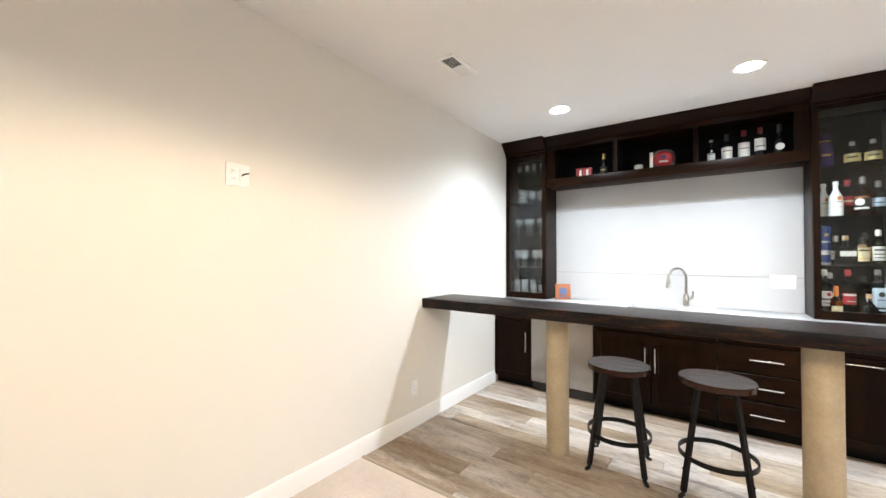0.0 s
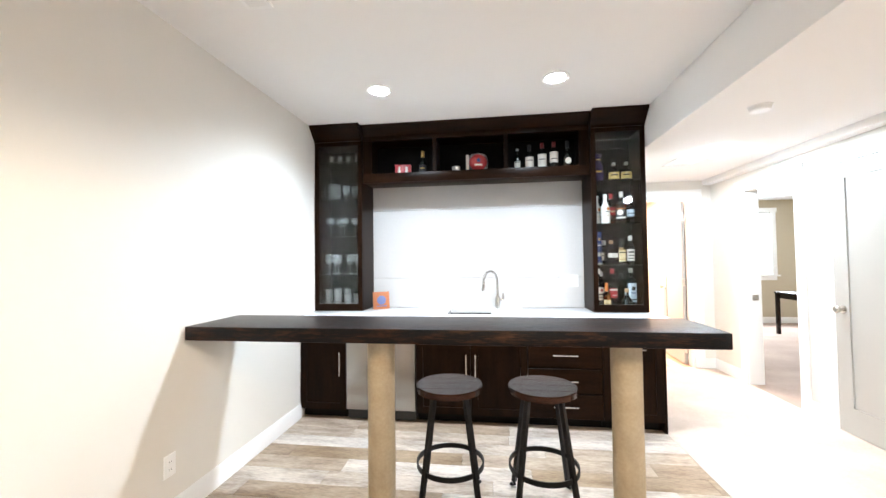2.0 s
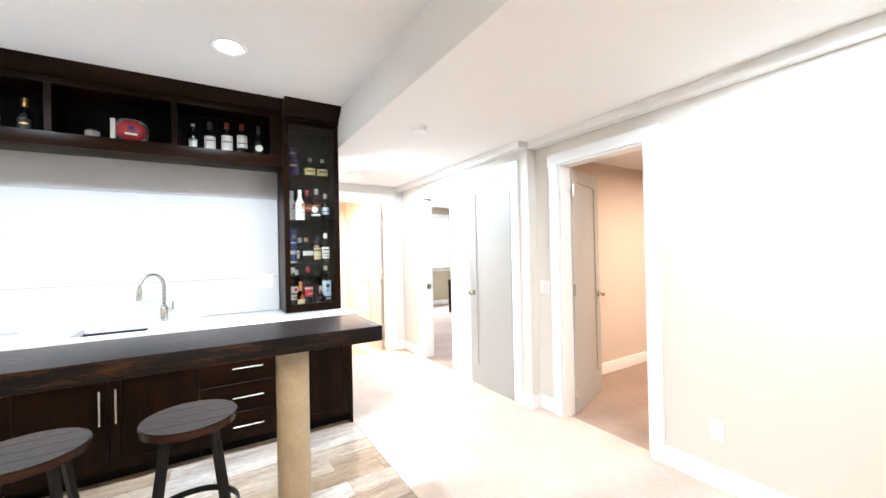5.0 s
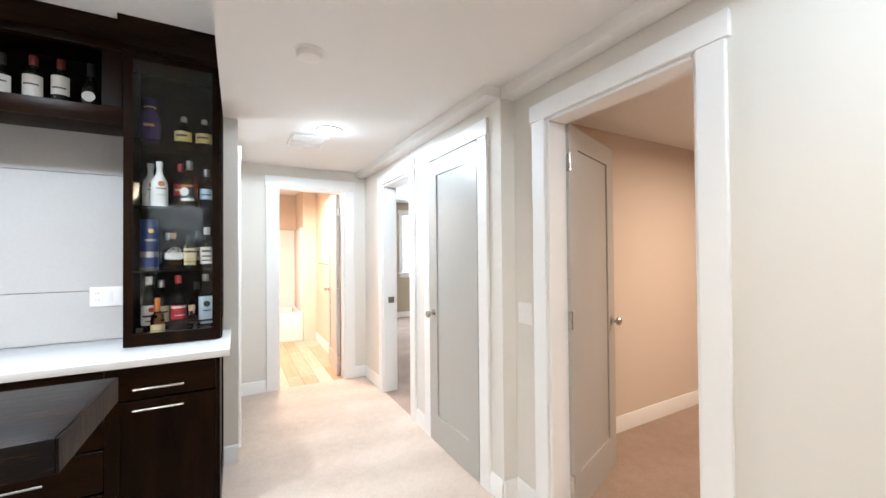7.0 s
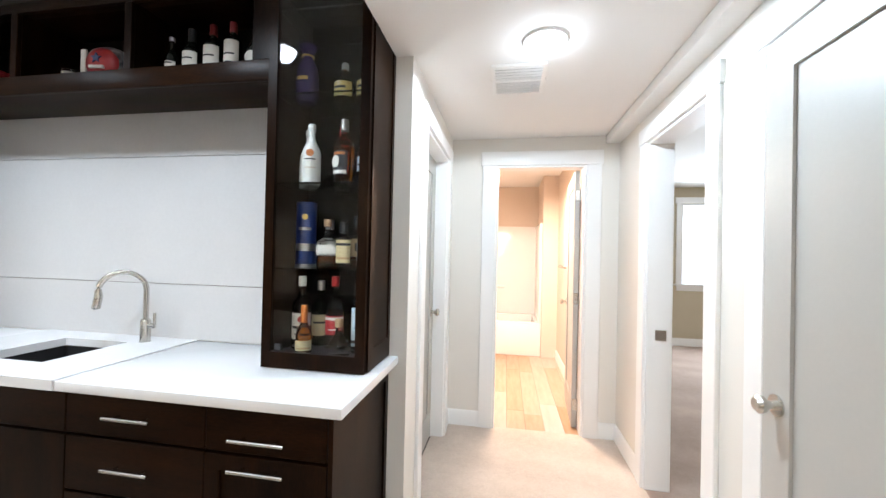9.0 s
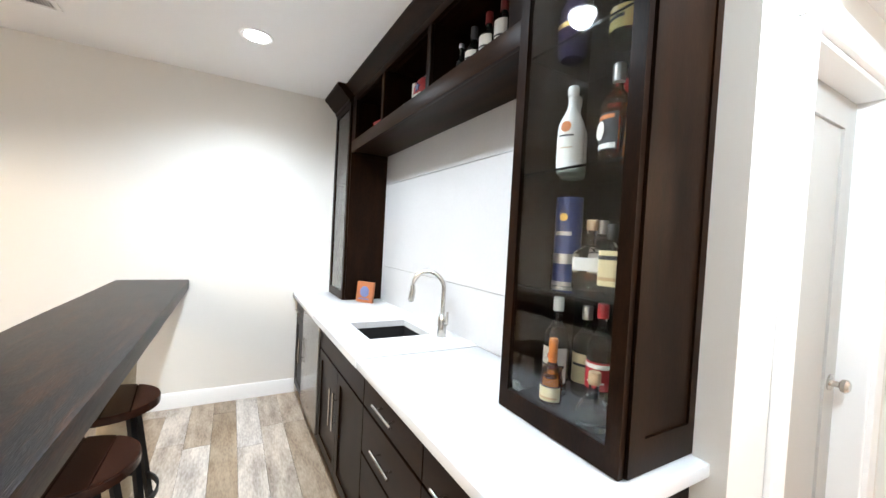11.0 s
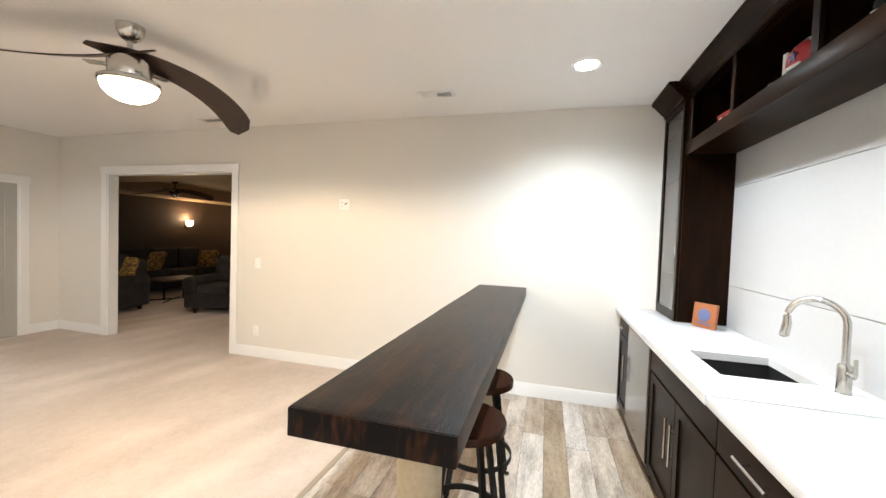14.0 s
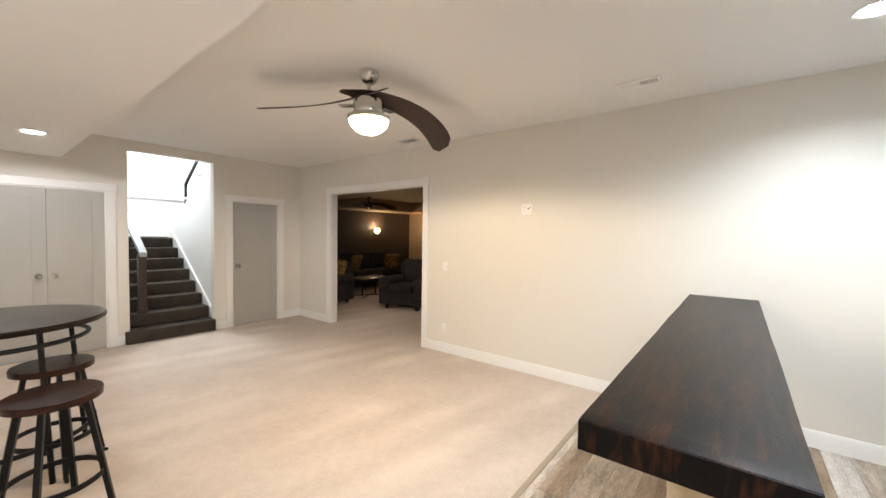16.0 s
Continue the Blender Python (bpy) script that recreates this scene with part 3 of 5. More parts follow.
bm = extruded([(YL + 0.02, 8 * RISE + 0.95), (YL + 0.02, 8 * RISE + 1.01), (YL + 2.0, 8 * RISE + 2.31), (YL + 2.0, 8 * RISE + 2.25)], "x", 1.10, 1.14)
part("rail", bm, BLACK_METAL, rail2)


# ---- ceiling fittings ----
def downlight(x, y, z, label="round white recessed downlight, lit"):
    root = thing("downlight", x, y, z, label, "ceiling light", "recessed downlights")
    part("trim_ring", turned([(0.095, -0.006), (0.098, 0.0), (0.090, 0.0), (0.072, 0.001), (0.070, -0.003), (0.092, -0.008)], 32, hollow=True), PLASTIC, root)
    part("lens", turned([(0.0685, -0.0055), (0.0685, -0.002)], 32), LED, root, "glowing lens")
    return root


for x, y in BAR_CANS:
    downlight(x, y, CEIL - 0.003)
for x, y in HALL_CANS:
    downlight(x, y, SOFFIT - 0.003)


def vent(x, y, z, sx, sy, along, n, label, half=False, open_by=0.42):
    root = thing("ceiling_vent", x, y, z, label, "air vent")
    part("backing", boxed(-sx / 2 + 0.006, sx / 2 - 0.006, -sy / 2 + 0.006, sy / 2 - 0.006, -0.004, -0.002), VENT_DARK, root)
    bm = bmesh.new()
    w = 0.018
    for a in ((-sx / 2, sx / 2, -sy / 2, -sy / 2 + w), (-sx / 2, sx / 2, sy / 2 - w, sy / 2), (-sx / 2, -sx / 2 + w, -sy / 2 + w, sy / 2 - w),
              (sx / 2 - w, sx / 2, -sy / 2 + w, sy / 2 - w)):
        box(bm, *a, -0.014, -0.002)
    part("frame", bm, PLASTIC, root)
    span = (sx if along == "y" else sy) - 2 * w
    for i in range(n):
        u = -span / 2 + span * (i + 0.5) / n
        s = (1 if i >= n / 2 else -1) if half else 1
        d, t = span / n * open_by, 0.0012
        low, high = -0.0135, -0.0045
        prof = [(u + s * d - t, low), (u + s * d + t, low), (u - s * d + t, high), (u - s * d - t, high)]
        part("slat", extruded(prof, "x", -sx / 2 + w, sx / 2 - w), PLASTIC, root)
    return root


vent(0.56, -2.18, CEIL, 0.13, 0.30, "x", 18, "white rectangular ceiling register with a dark open half", half=True)
vent(0.30, -4.76, CEIL, 0.12, 0.28, "x", 14, "white rectangular ceiling register")
hv = vent(3.565, 0.245, SOFFIT, 0.27, 0.33, "x", 10, "white louvred return air grille in the hall ceiling", open_by=0.1)
part("centre_bar", boxed(-0.14, 0.14, -0.008, 0.008, -0.0145, -0.002), PLASTIC, hv)
sd = thing("smoke_detector", 3.36, -1.15, SOFFIT, "round white smoke detector on the dropped ceiling", "smoke detector")
part("base", turned([(0.062, -0.008), (0.065, 0.0)], 28), PLASTIC, sd)
part("cover", turned([(0.030, -0.036), (0.050, -0.033), (0.058, -0.022), (0.058, -0.008)], 28), PLASTIC, sd)

# ceiling fan
fan = thing("ceiling_fan", FAN_X, FAN_Y, CEIL, "brushed nickel ceiling fan with swept dark blades and a lit globe", "ceiling fan")
part("canopy", turned([(0.030, -0.085), (0.052, -0.07), (0.068, -0.035), (0.072, 0.0)], 28), NICKEL, fan)
part("downrod", turned([(0.014, -0.17), (0.014, -0.07)], 16), NICKEL, fan)
part("motor_housing", turned([(0.100, -0.315), (0.108, -0.30), (0.108, -0.22), (0.095, -0.20), (0.05, -0.17), (0.03, -0.165)], 36), NICKEL, fan)
part("light_rim", turned([(0.145, -0.345), (0.152, -0.338), (0.152, -0.322), (0.14, -0.314), (0.10, -0.314)], 40), NICKEL, fan)
part("globe", turned([(0.015, -0.445), (0.06, -0.436), (0.10, -0.415), (0.13, -0.385), (0.142, -0.345)], 40), GLOBE, fan, "frosted glass globe, glowing warm")


def blade_mesh(droop=0.13, pitch=0.32):
    bm = bmesh.new()
    rows = []
    n = 16
    for i in range(n + 1):
        u = i / n
        r = -0.17 + 1.0 * u
        bend = 0.10 - 0.20 * math.sin(u * math.pi * 0.85)
        w = (0.055 + 0.055 * u) * min(1.0, 0.25 + u * 5)
        if u > 0.9:
            w *= math.sqrt(max(0.0, 1 - ((u - 0.9) / 0.115) ** 2))
        drop = 0.03 - droop * u * u
        rows.append([(r, bend + s * w, drop - s * w * pitch) for s in (-1, 1)])
    top = [[bm.verts.new((x, y, z + 0.004)) for x, y, z in row] for row in rows]
    bot = [[bm.verts.new((x, y, z - 0.004)) for x, y, z in row] for row in rows]
    for i in range(n):
        bm.faces.new((top[i][0], top[i + 1][0], top[i + 1][1], top[i][1]))
        bm.faces.new((bot[i][1], bot[i + 1][1], bot[i + 1][0], bot[i][0]))
        for s in (0, 1):
            bm.faces.new((top[i][s], bot[i][s], bot[i + 1][s], top[i + 1][s]))
    bm.faces.new((top[0][0], top[0][1], bot[0][1], bot[0][0]))
    bm.faces.new((top[n][1], top[n][0], bot[n][0], bot[n][1]))
    return bm


for ang, droop, pitch in ((177, 0.23, 0.32), (300, 0.07, 0.38)):
    b = part("blade", blade_mesh(droop, pitch), BLADE, fan, "dark walnut swept blade")
    b.matrix_basis = pose(0, 0, -0.19, 0, 0, ang)
    arm = part("blade_bracket", boxed(0.07, 0.22, -0.03, 0.03, -0.012, -0.004, 0.003), NICKEL, fan, "nickel blade bracket")
    arm.matrix_basis = pose(0, 0, -0.225, 0, 0, ang)
    arm.parent = fan


# ---- base cabinets ----
FACE, KICK = -0.592, 0.085
TOP = 0.855


def pull(root, x, z, length, vertical, y=FACE - 0.02):
    """A round bar pull on two posts, in front of a face at y."""
    h = length / 2
    ends = [(x, y - 0.032, z - h), (x, y - 0.032, z + h)] if vertical else [(x - h, y - 0.032, z), (x + h, y - 0.032, z)]
    bm = tube(ends, 0.006, 12)
    for s in (-0.6, 0.6):
        p = (x, z + s * h) if vertical else (x + s * h, z)
        tube([(p[0], y, p[1]), (p[0], y - 0.032, p[1])], 0.0045, 10, bm=bm)
    return part("handle", bm, NICKEL, root, "brushed nickel bar pull")


def carcass(x0, x1, label):
    root = thing("base_cabinet", 0, 0, 0, label, "base cabinet", "bar base cabinets")
    bm = bmesh.new()
    box(bm, x0 + 0.001, x0 + 0.019, FACE, -0.012, KICK, TOP)
    box(bm, x1 - 0.019, x1 - 0.001, FACE, -0.012, KICK, TOP)
    box(bm, x0 + 0.019, x1 - 0.019, FACE + 0.004, -0.012, KICK, KICK + 0.018)
    box(bm, x0 + 0.019, x1 - 0.019, -0.03, -0.012, KICK + 0.018, TOP)
    part("body", bm, ESPRESSO, root)
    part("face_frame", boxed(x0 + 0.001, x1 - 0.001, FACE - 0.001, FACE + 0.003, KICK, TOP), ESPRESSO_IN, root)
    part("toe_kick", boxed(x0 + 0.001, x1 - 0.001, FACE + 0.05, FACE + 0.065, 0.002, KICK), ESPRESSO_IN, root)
    return root


def front(root, name, x0, x1, z0, z1, shaker=True):
    g = 0.0025
    if not shaker:
        return part(name, boxed(x0 + g, x1 - g, FACE - 0.022, FACE - 0.002, z0 + g, z1 - g, 0.002, 1), ESPRESSO_H, root)
    leaf = part(name, ring_frame("y", x0 + g, x1 - g, z0 + g, z1 - g, 0.055, 0.055, 0.055, FACE - 0.022, FACE - 0.002), ESPRESSO, root)
    part("panel", boxed(x0 + 0.05, x1 - 0.05, FACE - 0.013, FACE - 0.003, z0 + 0.05, z1 - 0.05), ESPRESSO, leaf)
    return leaf


c = carcass(0.004, 0.418, "espresso stained base cabinet with one drawer over a door")
pull(front(c, "drawer", 0.004, 0.418, 0.69, TOP - 0.012, False), 0.21, 0.765, 0.16, False)
pull(front(c, "door", 0.004, 0.418, KICK, 0.685), 0.37, 0.48, 0.20, True)
c = carcass(1.03, 1.945, "espresso stained sink base cabinet with two doors")
front(c, "false_front", 1.03, 1.945, 0.69, TOP - 0.012, False)
pull(front(c, "door", 1.03, 1.4875, KICK, 0.685), 1.45, 0.48, 0.205, True)
pull(front(c, "door", 1.4875, 1.945, KICK, 0.685), 1.525, 0.48, 0.205, True)
c = carcass(1.945, 2.525, "espresso stained four-drawer base cabinet")
for z0, z1 in ((0.69, TOP - 0.012), (0.485, 0.685), (0.285, 0.48), (KICK, 0.28)):
    pull(front(c, "drawer", 1.945, 2.525, z0, z1, False), 2.235, (z0 + z1) / 2 + 0.005, 0.19, False)
c = carcass(2.525, 2.972, "espresso stained end base cabinet with a drawer over a door")
pull(front(c, "drawer", 2.525, 2.972, 0.69, TOP - 0.012, False), 2.735, 0.745, 0.20, False)
pull(front(c, "door", 2.525, 2.972, KICK, 0.685), 2.735, 0.645, 0.20, False)
part("end_panel", boxed(2.9725, 2.981, FACE - 0.018, -0.013, 0.003, TOP - 0.001), ESPRESSO, c)
part("end_frame", ring_frame("x", FACE - 0.02, -0.012, 0.002, TOP, 0.07, 0.14, 0.07, 2.981, 2.990), ESPRESSO, c)

# beverage fridge
f = thing("beverage_fridge", 0, 0, 0, "stainless steel under-counter fridge with a plain door", "refrigerator")
part("body", boxed(0.424, 1.024, -0.575, -0.02, 0.02, TOP - 0.02), BLACK, f)
part("door", boxed(0.426, 1.022, -0.628, -0.58, 0.10, 0.822, 0.006, 3), STEEL, f, "brushed stainless door")
part("door_top_cap", boxed(0.426, 1.022, -0.626, -0.58, 0.823, 0.836, 0.003), BLACK, f)
part("grille", boxed(0.43, 1.018, -0.59, -0.575, 0.012, 0.09), BLACK, f, "black toe grille")
part("hinge_cap", boxed(0.98, 1.016, -0.612, -0.585, 0.837, 0.845, 0.002), NICKEL, f)
part("lock", tube([(0.73, -0.628, 0.165), (0.73, -0.632, 0.165)], 0.007, 12), NICKEL, f)

# worktop with undermount sink
ZT, SLAB = 0.89, 0.035
SX0, SX1, SY0, SY1 = 1.28, 1.66, -0.50, -0.145
top = thing("worktop", 0, 0, 0, "white quartz bar worktop with a grey front edge", "worktop")
part("slab", boxed(0.002, 0.963, -0.655, -0.012, ZT - SLAB, ZT, 0.003), QUARTZ, top)
part("slab", boxed(1.947, 3.035, -0.655, -0.012, ZT - SLAB, ZT, 0.003), QUARTZ, top)
bm = bmesh.new()
for z in (ZT - SLAB + 0.001, ZT + 0.004):
    o = [bm.verts.new(p) for p in ((0.968, -0.658, z), (1.942, -0.658, z), (1.942, -0.012, z), (0.968, -0.012, z))]
    i = [bm.verts.new(p) for p in ((SX0, SY0, z), (SX1, SY0, z), (SX1, SY1, z), (SX0, SY1, z))]
    for k in range(4):
        bm.faces.new((o[k], o[(k + 1) % 4], i[(k + 1) % 4], i[k]))
bm.verts.ensure_lookup_table()
v = bm.verts
for k in range(4):
    bm.faces.new((v[k], v[(k + 1) % 4], v[8 + (k + 1) % 4], v[8 + k]))
    bm.faces.new((v[4 + k], v[4 + (k + 1) % 4], v[12 + (k + 1) % 4], v[12 + k]))
part("sink_slab", bm, QUARTZ, top)
for x in (0.9655, 1.9445):
    part("seam", boxed(x - 0.002, x + 0.002, -0.653, -0.012, ZT - SLAB + 0.002, ZT - 0.001), QUARTZ_EDGE, top)
sink = thing("sink", (SX0 + SX1) / 2, (SY0 + SY1) / 2, ZT - SLAB, "black rectangular undermount bar sink", "sink")
bm = bmesh.new()
w, d, h = (SX1 - SX0) / 2 + 0.006, (SY1 - SY0) / 2 + 0.006, 0.19
box(bm, -w - 0.01, -w, -d, d, -h, 0)
box(bm, w, w + 0.01, -d, d, -h, 0)
box(bm, -w - 0.01, w + 0.01, -d - 0.01, -d, -h, 0)
box(bm, -w - 0.01, w + 0.01, d, d + 0.01, -h, 0)
box(bm, -w - 0.01, w + 0.01, -d - 0.01, d + 0.01, -h - 0.01, -h)
part("basin", bm, SINK_BLACK, sink)
part("drain", turned([(0.04, -h), (0.042, -h + 0.003), (0.03, -h + 0.004)], 24), NICKEL, sink)

fa = thing("faucet", 1.72, -0.11, ZT, "brushed nickel gooseneck pull-down faucet with a side lever", "faucet")
DX, DY = -0.70, -0.71
part("base", turned([(0.026, 0.0), (0.026, 0.004), (0.0235, 0.006), (0.0235, 0.105), (0.020, 0.115), (0.0135, 0.12)], 24), NICKEL, fa)
R = 0.092
pts = [(0, 0, 0.115), (0, 0, 0.2), (0, 0, 0.265)]
for k in range(1, 17):
    a = math.pi * k / 16 * 0.98
    pts.append((DX * R * (1 - math.cos(a)), DY * R * (1 - math.cos(a)), 0.265 + R * math.sin(a)))
part("spout", tube(pts, 0.0125, 16), NICKEL, fa)
x, y, z = pts[-1]
part("spray_head", tube([(x, y, z + 0.004), (x - 0.002 * DX, y - 0.002 * DY, z - 0.03), (x + 0.006 * DX, y + 0.006 * DY, z - 0.085), (x + 0.006 * DX, y + 0.006 * DY, z - 0.09)],
                        [0.013, 0.0165, 0.0175, 0.014], 18), NICKEL, fa)
part("lever", tube([(0.02, 0, 0.085), (0.048, 0, 0.085), (0.052, 0, 0.09), (0.053, 0, 0.15)], [0.013, 0.013, 0.008, 0.006], 12), NICKEL, fa)

# ---- backsplash ----
bs = structure("backsplash", boxed(0.47, 2.535, -0.004, -0.001, ZT, 2.16), GROUT, "grout bed behind the stone tiles", "backsplash")
for z0, z1 in ((ZT + 0.002, 1.178), (1.182, 1.860), (1.864, 2.155)):
    part("tile", boxed(0.474, 2.531, -0.013, -0.004, z0, z1, 0.0015, 1), TILE, bs, "large pale stone-look tile")


# ---- upper cabinets ----
def tower(x0, x1, label, shelves):
    root = thing("display_cabinet", 0, 0, 0, label, "display cabinet", "glass-front towers")
    yf, z0, z1 = -0.345, ZT + 0.004, 2.50
    bm = bmesh.new()
    box(bm, x0, x0 + 0.019, yf + 0.022, -0.012, z0, z1)
    box(bm, x1 - 0.019, x1, yf + 0.022, -0.012, z0, z1)
    box(bm, x0 + 0.019, x1 - 0.019, yf + 0.022, -0.03, z0, z0 + 0.04)
    box(bm, x0 + 0.019, x1 - 0.019, yf + 0.022, -0.03, z1 - 0.02, z1)
    part("body", bm, ESPRESSO, root)
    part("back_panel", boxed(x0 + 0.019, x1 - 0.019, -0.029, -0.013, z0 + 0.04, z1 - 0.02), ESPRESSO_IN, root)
    s = 0.042
    door = part("door_frame", ring_frame("y", x0 + 0.002, x1 - 0.002, z0, z1, s - 0.002, 0.065, 0.05, yf, yf + 0.02), ESPRESSO, root)
    pane = part("pane", boxed(x0 + s - 0.004, x1 - s + 0.004, yf + 0.008, yf + 0.012, z0 + 0.061, z1 - 0.046), PANE, door, "clear glass door pane")
    pane.visible_shadow = False
    part("catch", boxed(x0 + s + 0.012, x0 + s + 0.04, yf + 0.013, yf + 0.022, z0 + 0.07, z0 + 0.095, 0.002), BLACK, root)
    for z in shelves:
        sh = part("glass_shelf", boxed(x0 + 0.021, x1 - 0.021, yf + 0.035, -0.032, z - 0.008, z, 0.001, 1), SHELF_GLASS, root)
        sh.visible_shadow = False
    crown(root, x0, x1, yf, 2.50)
    return root


def crown(root, x0, x1, yf, z):
    """A stepped crown from a face at yf up to the ceiling."""
    prof = [(yf, z - 0.012), (yf - 0.012, z - 0.012), (yf - 0.014, z + 0.012), (yf - 0.028, z + 0.022), (yf - 0.05, z + 0.045), (yf - 0.085, z + 0.085),
            (yf - 0.105, z + 0.10), (yf - 0.11, z + 0.108), (yf - 0.11, z + 0.129), (yf + 0.05, z + 0.129), (yf + 0.05, z)]
    return part("crown_moulding", extruded(prof, "x", x0, x1), ESPRESSO_H, root)


L_SHELVES, R_SHELVES = (1.235, 1.595, 1.95, 2.31), (1.30, 1.66, 2.035, 2.39)
tl = tower(0.004, 0.474, "espresso glass-door cabinet full of glassware on the worktop", L_SHELVES)
tr = tower(2.535, 2.985, "espresso glass-door cabinet full of liquor bottles on the worktop", R_SHELVES)
part("side_frame", ring_frame("x", -0.322, -0.014, ZT + 0.005, 2.5, 0.06, 0.085, 0.07, 2.985, 2.991), ESPRESSO, tr)
val = thing("open_wall_shelf", 0, 0, 0, "espresso open shelf of three cubbies between the towers", "shelf unit")
YV = -0.325
part("bottom_shelf", boxed(0.478, 2.531, YV + 0.018, -0.014, 2.10, 2.175, 0.003), ESPRESSO_H, val)
part("bottom_rail", boxed(0.478, 2.531, YV - 0.002, YV + 0.018, 2.09, 2.178, 0.003), ESPRESSO_H, val)
part("top_rail", boxed(0.478, 2.531, YV, YV + 0.02, 2.485, 2.53, 0.002), ESPRESSO_H, val)
part("top_panel", boxed(0.478, 2.531, YV + 0.02, -0.014, 2.50, 2.53), ESPRESSO_H, val)
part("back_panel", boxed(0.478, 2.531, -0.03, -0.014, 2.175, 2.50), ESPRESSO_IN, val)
for x, w in ((0.522, 0.044), (1.163, 0.019), (1.812, 0.019), (2.487, 0.044)):
    part("stile", boxed(x - w, x + w, YV, YV + 0.02, 2.178, 2.485, 0.002, 1), ESPRESSO, val)
    part("divider", boxed(x - 0.01, x + 0.01, YV + 0.021, -0.031, 2.176, 2.499), ESPRESSO, val)
crown(val, 0.476, 2.533, YV, 2.505).matrix_basis = pose(0, 0.045, 0.0)

# ---- bar counter ----
BY0, BY1, BX1, BZ, BT = -1.86, -1.42, 2.75, 1.01, 0.076
bar = thing("bar_counter", 0, 0, 0, "thick dark burnt-wood bar top fixed to the wall", "bar counter")
bm = boxed(0.002, BX1 - 0.006, BY0, BY1, BZ - BT, BZ)
bmesh.ops.subdivide_edges(bm, edges=[e for e in bm.edges if abs(e.verts[0].co.x - e.verts[1].co.x) > 1], cuts=40)
for v in bm.verts:
    if 0.01 < v.co.x < BX1 - 0.02:
        v.co.y += 0.0025 * noise.noise(Vector((v.co.x * 3, v.co.y * 9, v.co.z * 20)))
        v.co.z += 0.0015 * noise.noise(Vector((v.co.x * 4, v.co.y * 9, 7)))
bmesh.ops.bevel(bm, geom=[e for e in bm.edges if e.calc_face_angle(0) > 1], offset=0.005, segments=2, profile=0.6, affect="EDGES")
part("slab", bm, BAR_WOOD, bar, "dark burnt-grain timber slab")
BAR_END = material("burnt_end_grain", (0.055, 0.020, 0.008), 0.5, spec=0.12, scale=9, fine=60, bump=0.6, stretch=(1, 1, 0.25), dark=(0.004, 0.0034, 0.0034), contrast=0.16,
                   mid=0.56)
part("end_grain", boxed(BX1 - 0.0055, BX1, BY0 + 0.001, BY1 - 0.001, BZ - BT + 0.001, BZ - 0.001, 0.003, 2), BAR_END, bar, "dark end face with brown grain patches")


def column(x, y):
    root = thing("bar_column", x, y, 0.003, "tan cast concrete column under the bar top", "column", "bar columns")
    bm = turned([(0.076, 0.0), (0.077, 0.25), (0.0755, 0.55), (0.077, 0.8), (0.076, BZ - BT - 0.004)], 40)
    part("shaft", bm, CONCRETE, root)


column(1.04, -1.63)
column(2.365, -1.63)


# ---- stools ----
def bar_stool(x, y, rz, h=0.655, label="round dark walnut bar stool with black steel legs", r=0.183):
    root = thing("bar_stool", x, y, 0.003, label, "bar stool", "bar stools", rz=rz)
    bm = bmesh.new()
    n = 4
    for k in range(n):
        a, b = -r + 2 * r * k / n + 0.0022, -r + 2 * r * (k + 1) / n - 0.0022
        steps = 14
        pts = []
        for i in range(steps + 1):
            yy = a + (b - a) * i / steps
            pts.append((math.sqrt(max(r * r - yy * yy, 1e-6)), yy))
        outline = pts + [(-px, py) for px, py in reversed(pts)]
        clean = [p for i, p in enumerate(outline) if (Vector(p) - Vector(outline[i - 1])).length > 1e-4]
        extruded(clean, "z", h - 0.032, h, bm=bm)
    part("seat", bm, SEAT_WOOD, root, "round slatted walnut seat")
    part("seat_rim", turned([(r - 0.006, h - 0.036), (r + 0.002, h - 0.034), (r + 0.003, h - 0.006), (r - 0.001, h - 0.005), (r - 0.001, h - 0.03), (r - 0.012, h - 0.034)], 48),
         SEAT_WOOD, root)
    part("swivel_plate", turned([(0.10, h - 0.055), (0.12, h - 0.05), (0.12, h - 0.036)], 28), BLACK_METAL, root)
    foot = 0.155
    for sx, sy in ((-1, -1), (-1, 1), (1, -1), (1, 1)):
        bm = tube([(sx * 0.085, sy * 0.085, h - 0.04), (sx * 0.12, sy * 0.12, h * 0.5), (sx * foot, sy * foot, 0.035)], [0.0165, 0.0165, 0.0165], 4)
        tube([(sx * foot, sy * foot, 0.04), (sx * foot, sy * foot, 0.022), (sx * (foot + 0.012), sy * (foot + 0.012), 0.010), (sx * (foot + 0.02), sy * (foot + 0.02), 0.008)],
             [0.014, 0.012, 0.011, 0.009], 10, bm=bm)
        part("leg", bm, BLACK_METAL, root)
    bm = bmesh.new()
    inner = 0.182
    prof = [(inner, 0.205), (inner + 0.008, 0.205), (inner + 0.008, 0.232), (inner, 0.232)]
    rings = [[bm.verts.new((rr * math.cos(2 * math.pi * i / 40), rr * math.sin(2 * math.pi * i / 40), z)) for i in range(40)] for rr, z in prof]
    for k in range(4):
        A, B = rings[k], rings[(k + 1) % 4]
        for i in range(40):
            bm.faces.new((A[i], A[(i + 1) % 40], B[(i + 1) % 40], B[i]))
    part("footrest_ring", bm, BLACK_METAL, root)
    return root


bar_stool(1.425, -1.585, 5)
bar_stool(1.94, -1.57, 0)
tall = "round dark walnut stool beside the pub table"
bar_stool(3.43, -4.20, 20, label=tall)
bar_stool(3.37, -4.80, 50, label=tall)

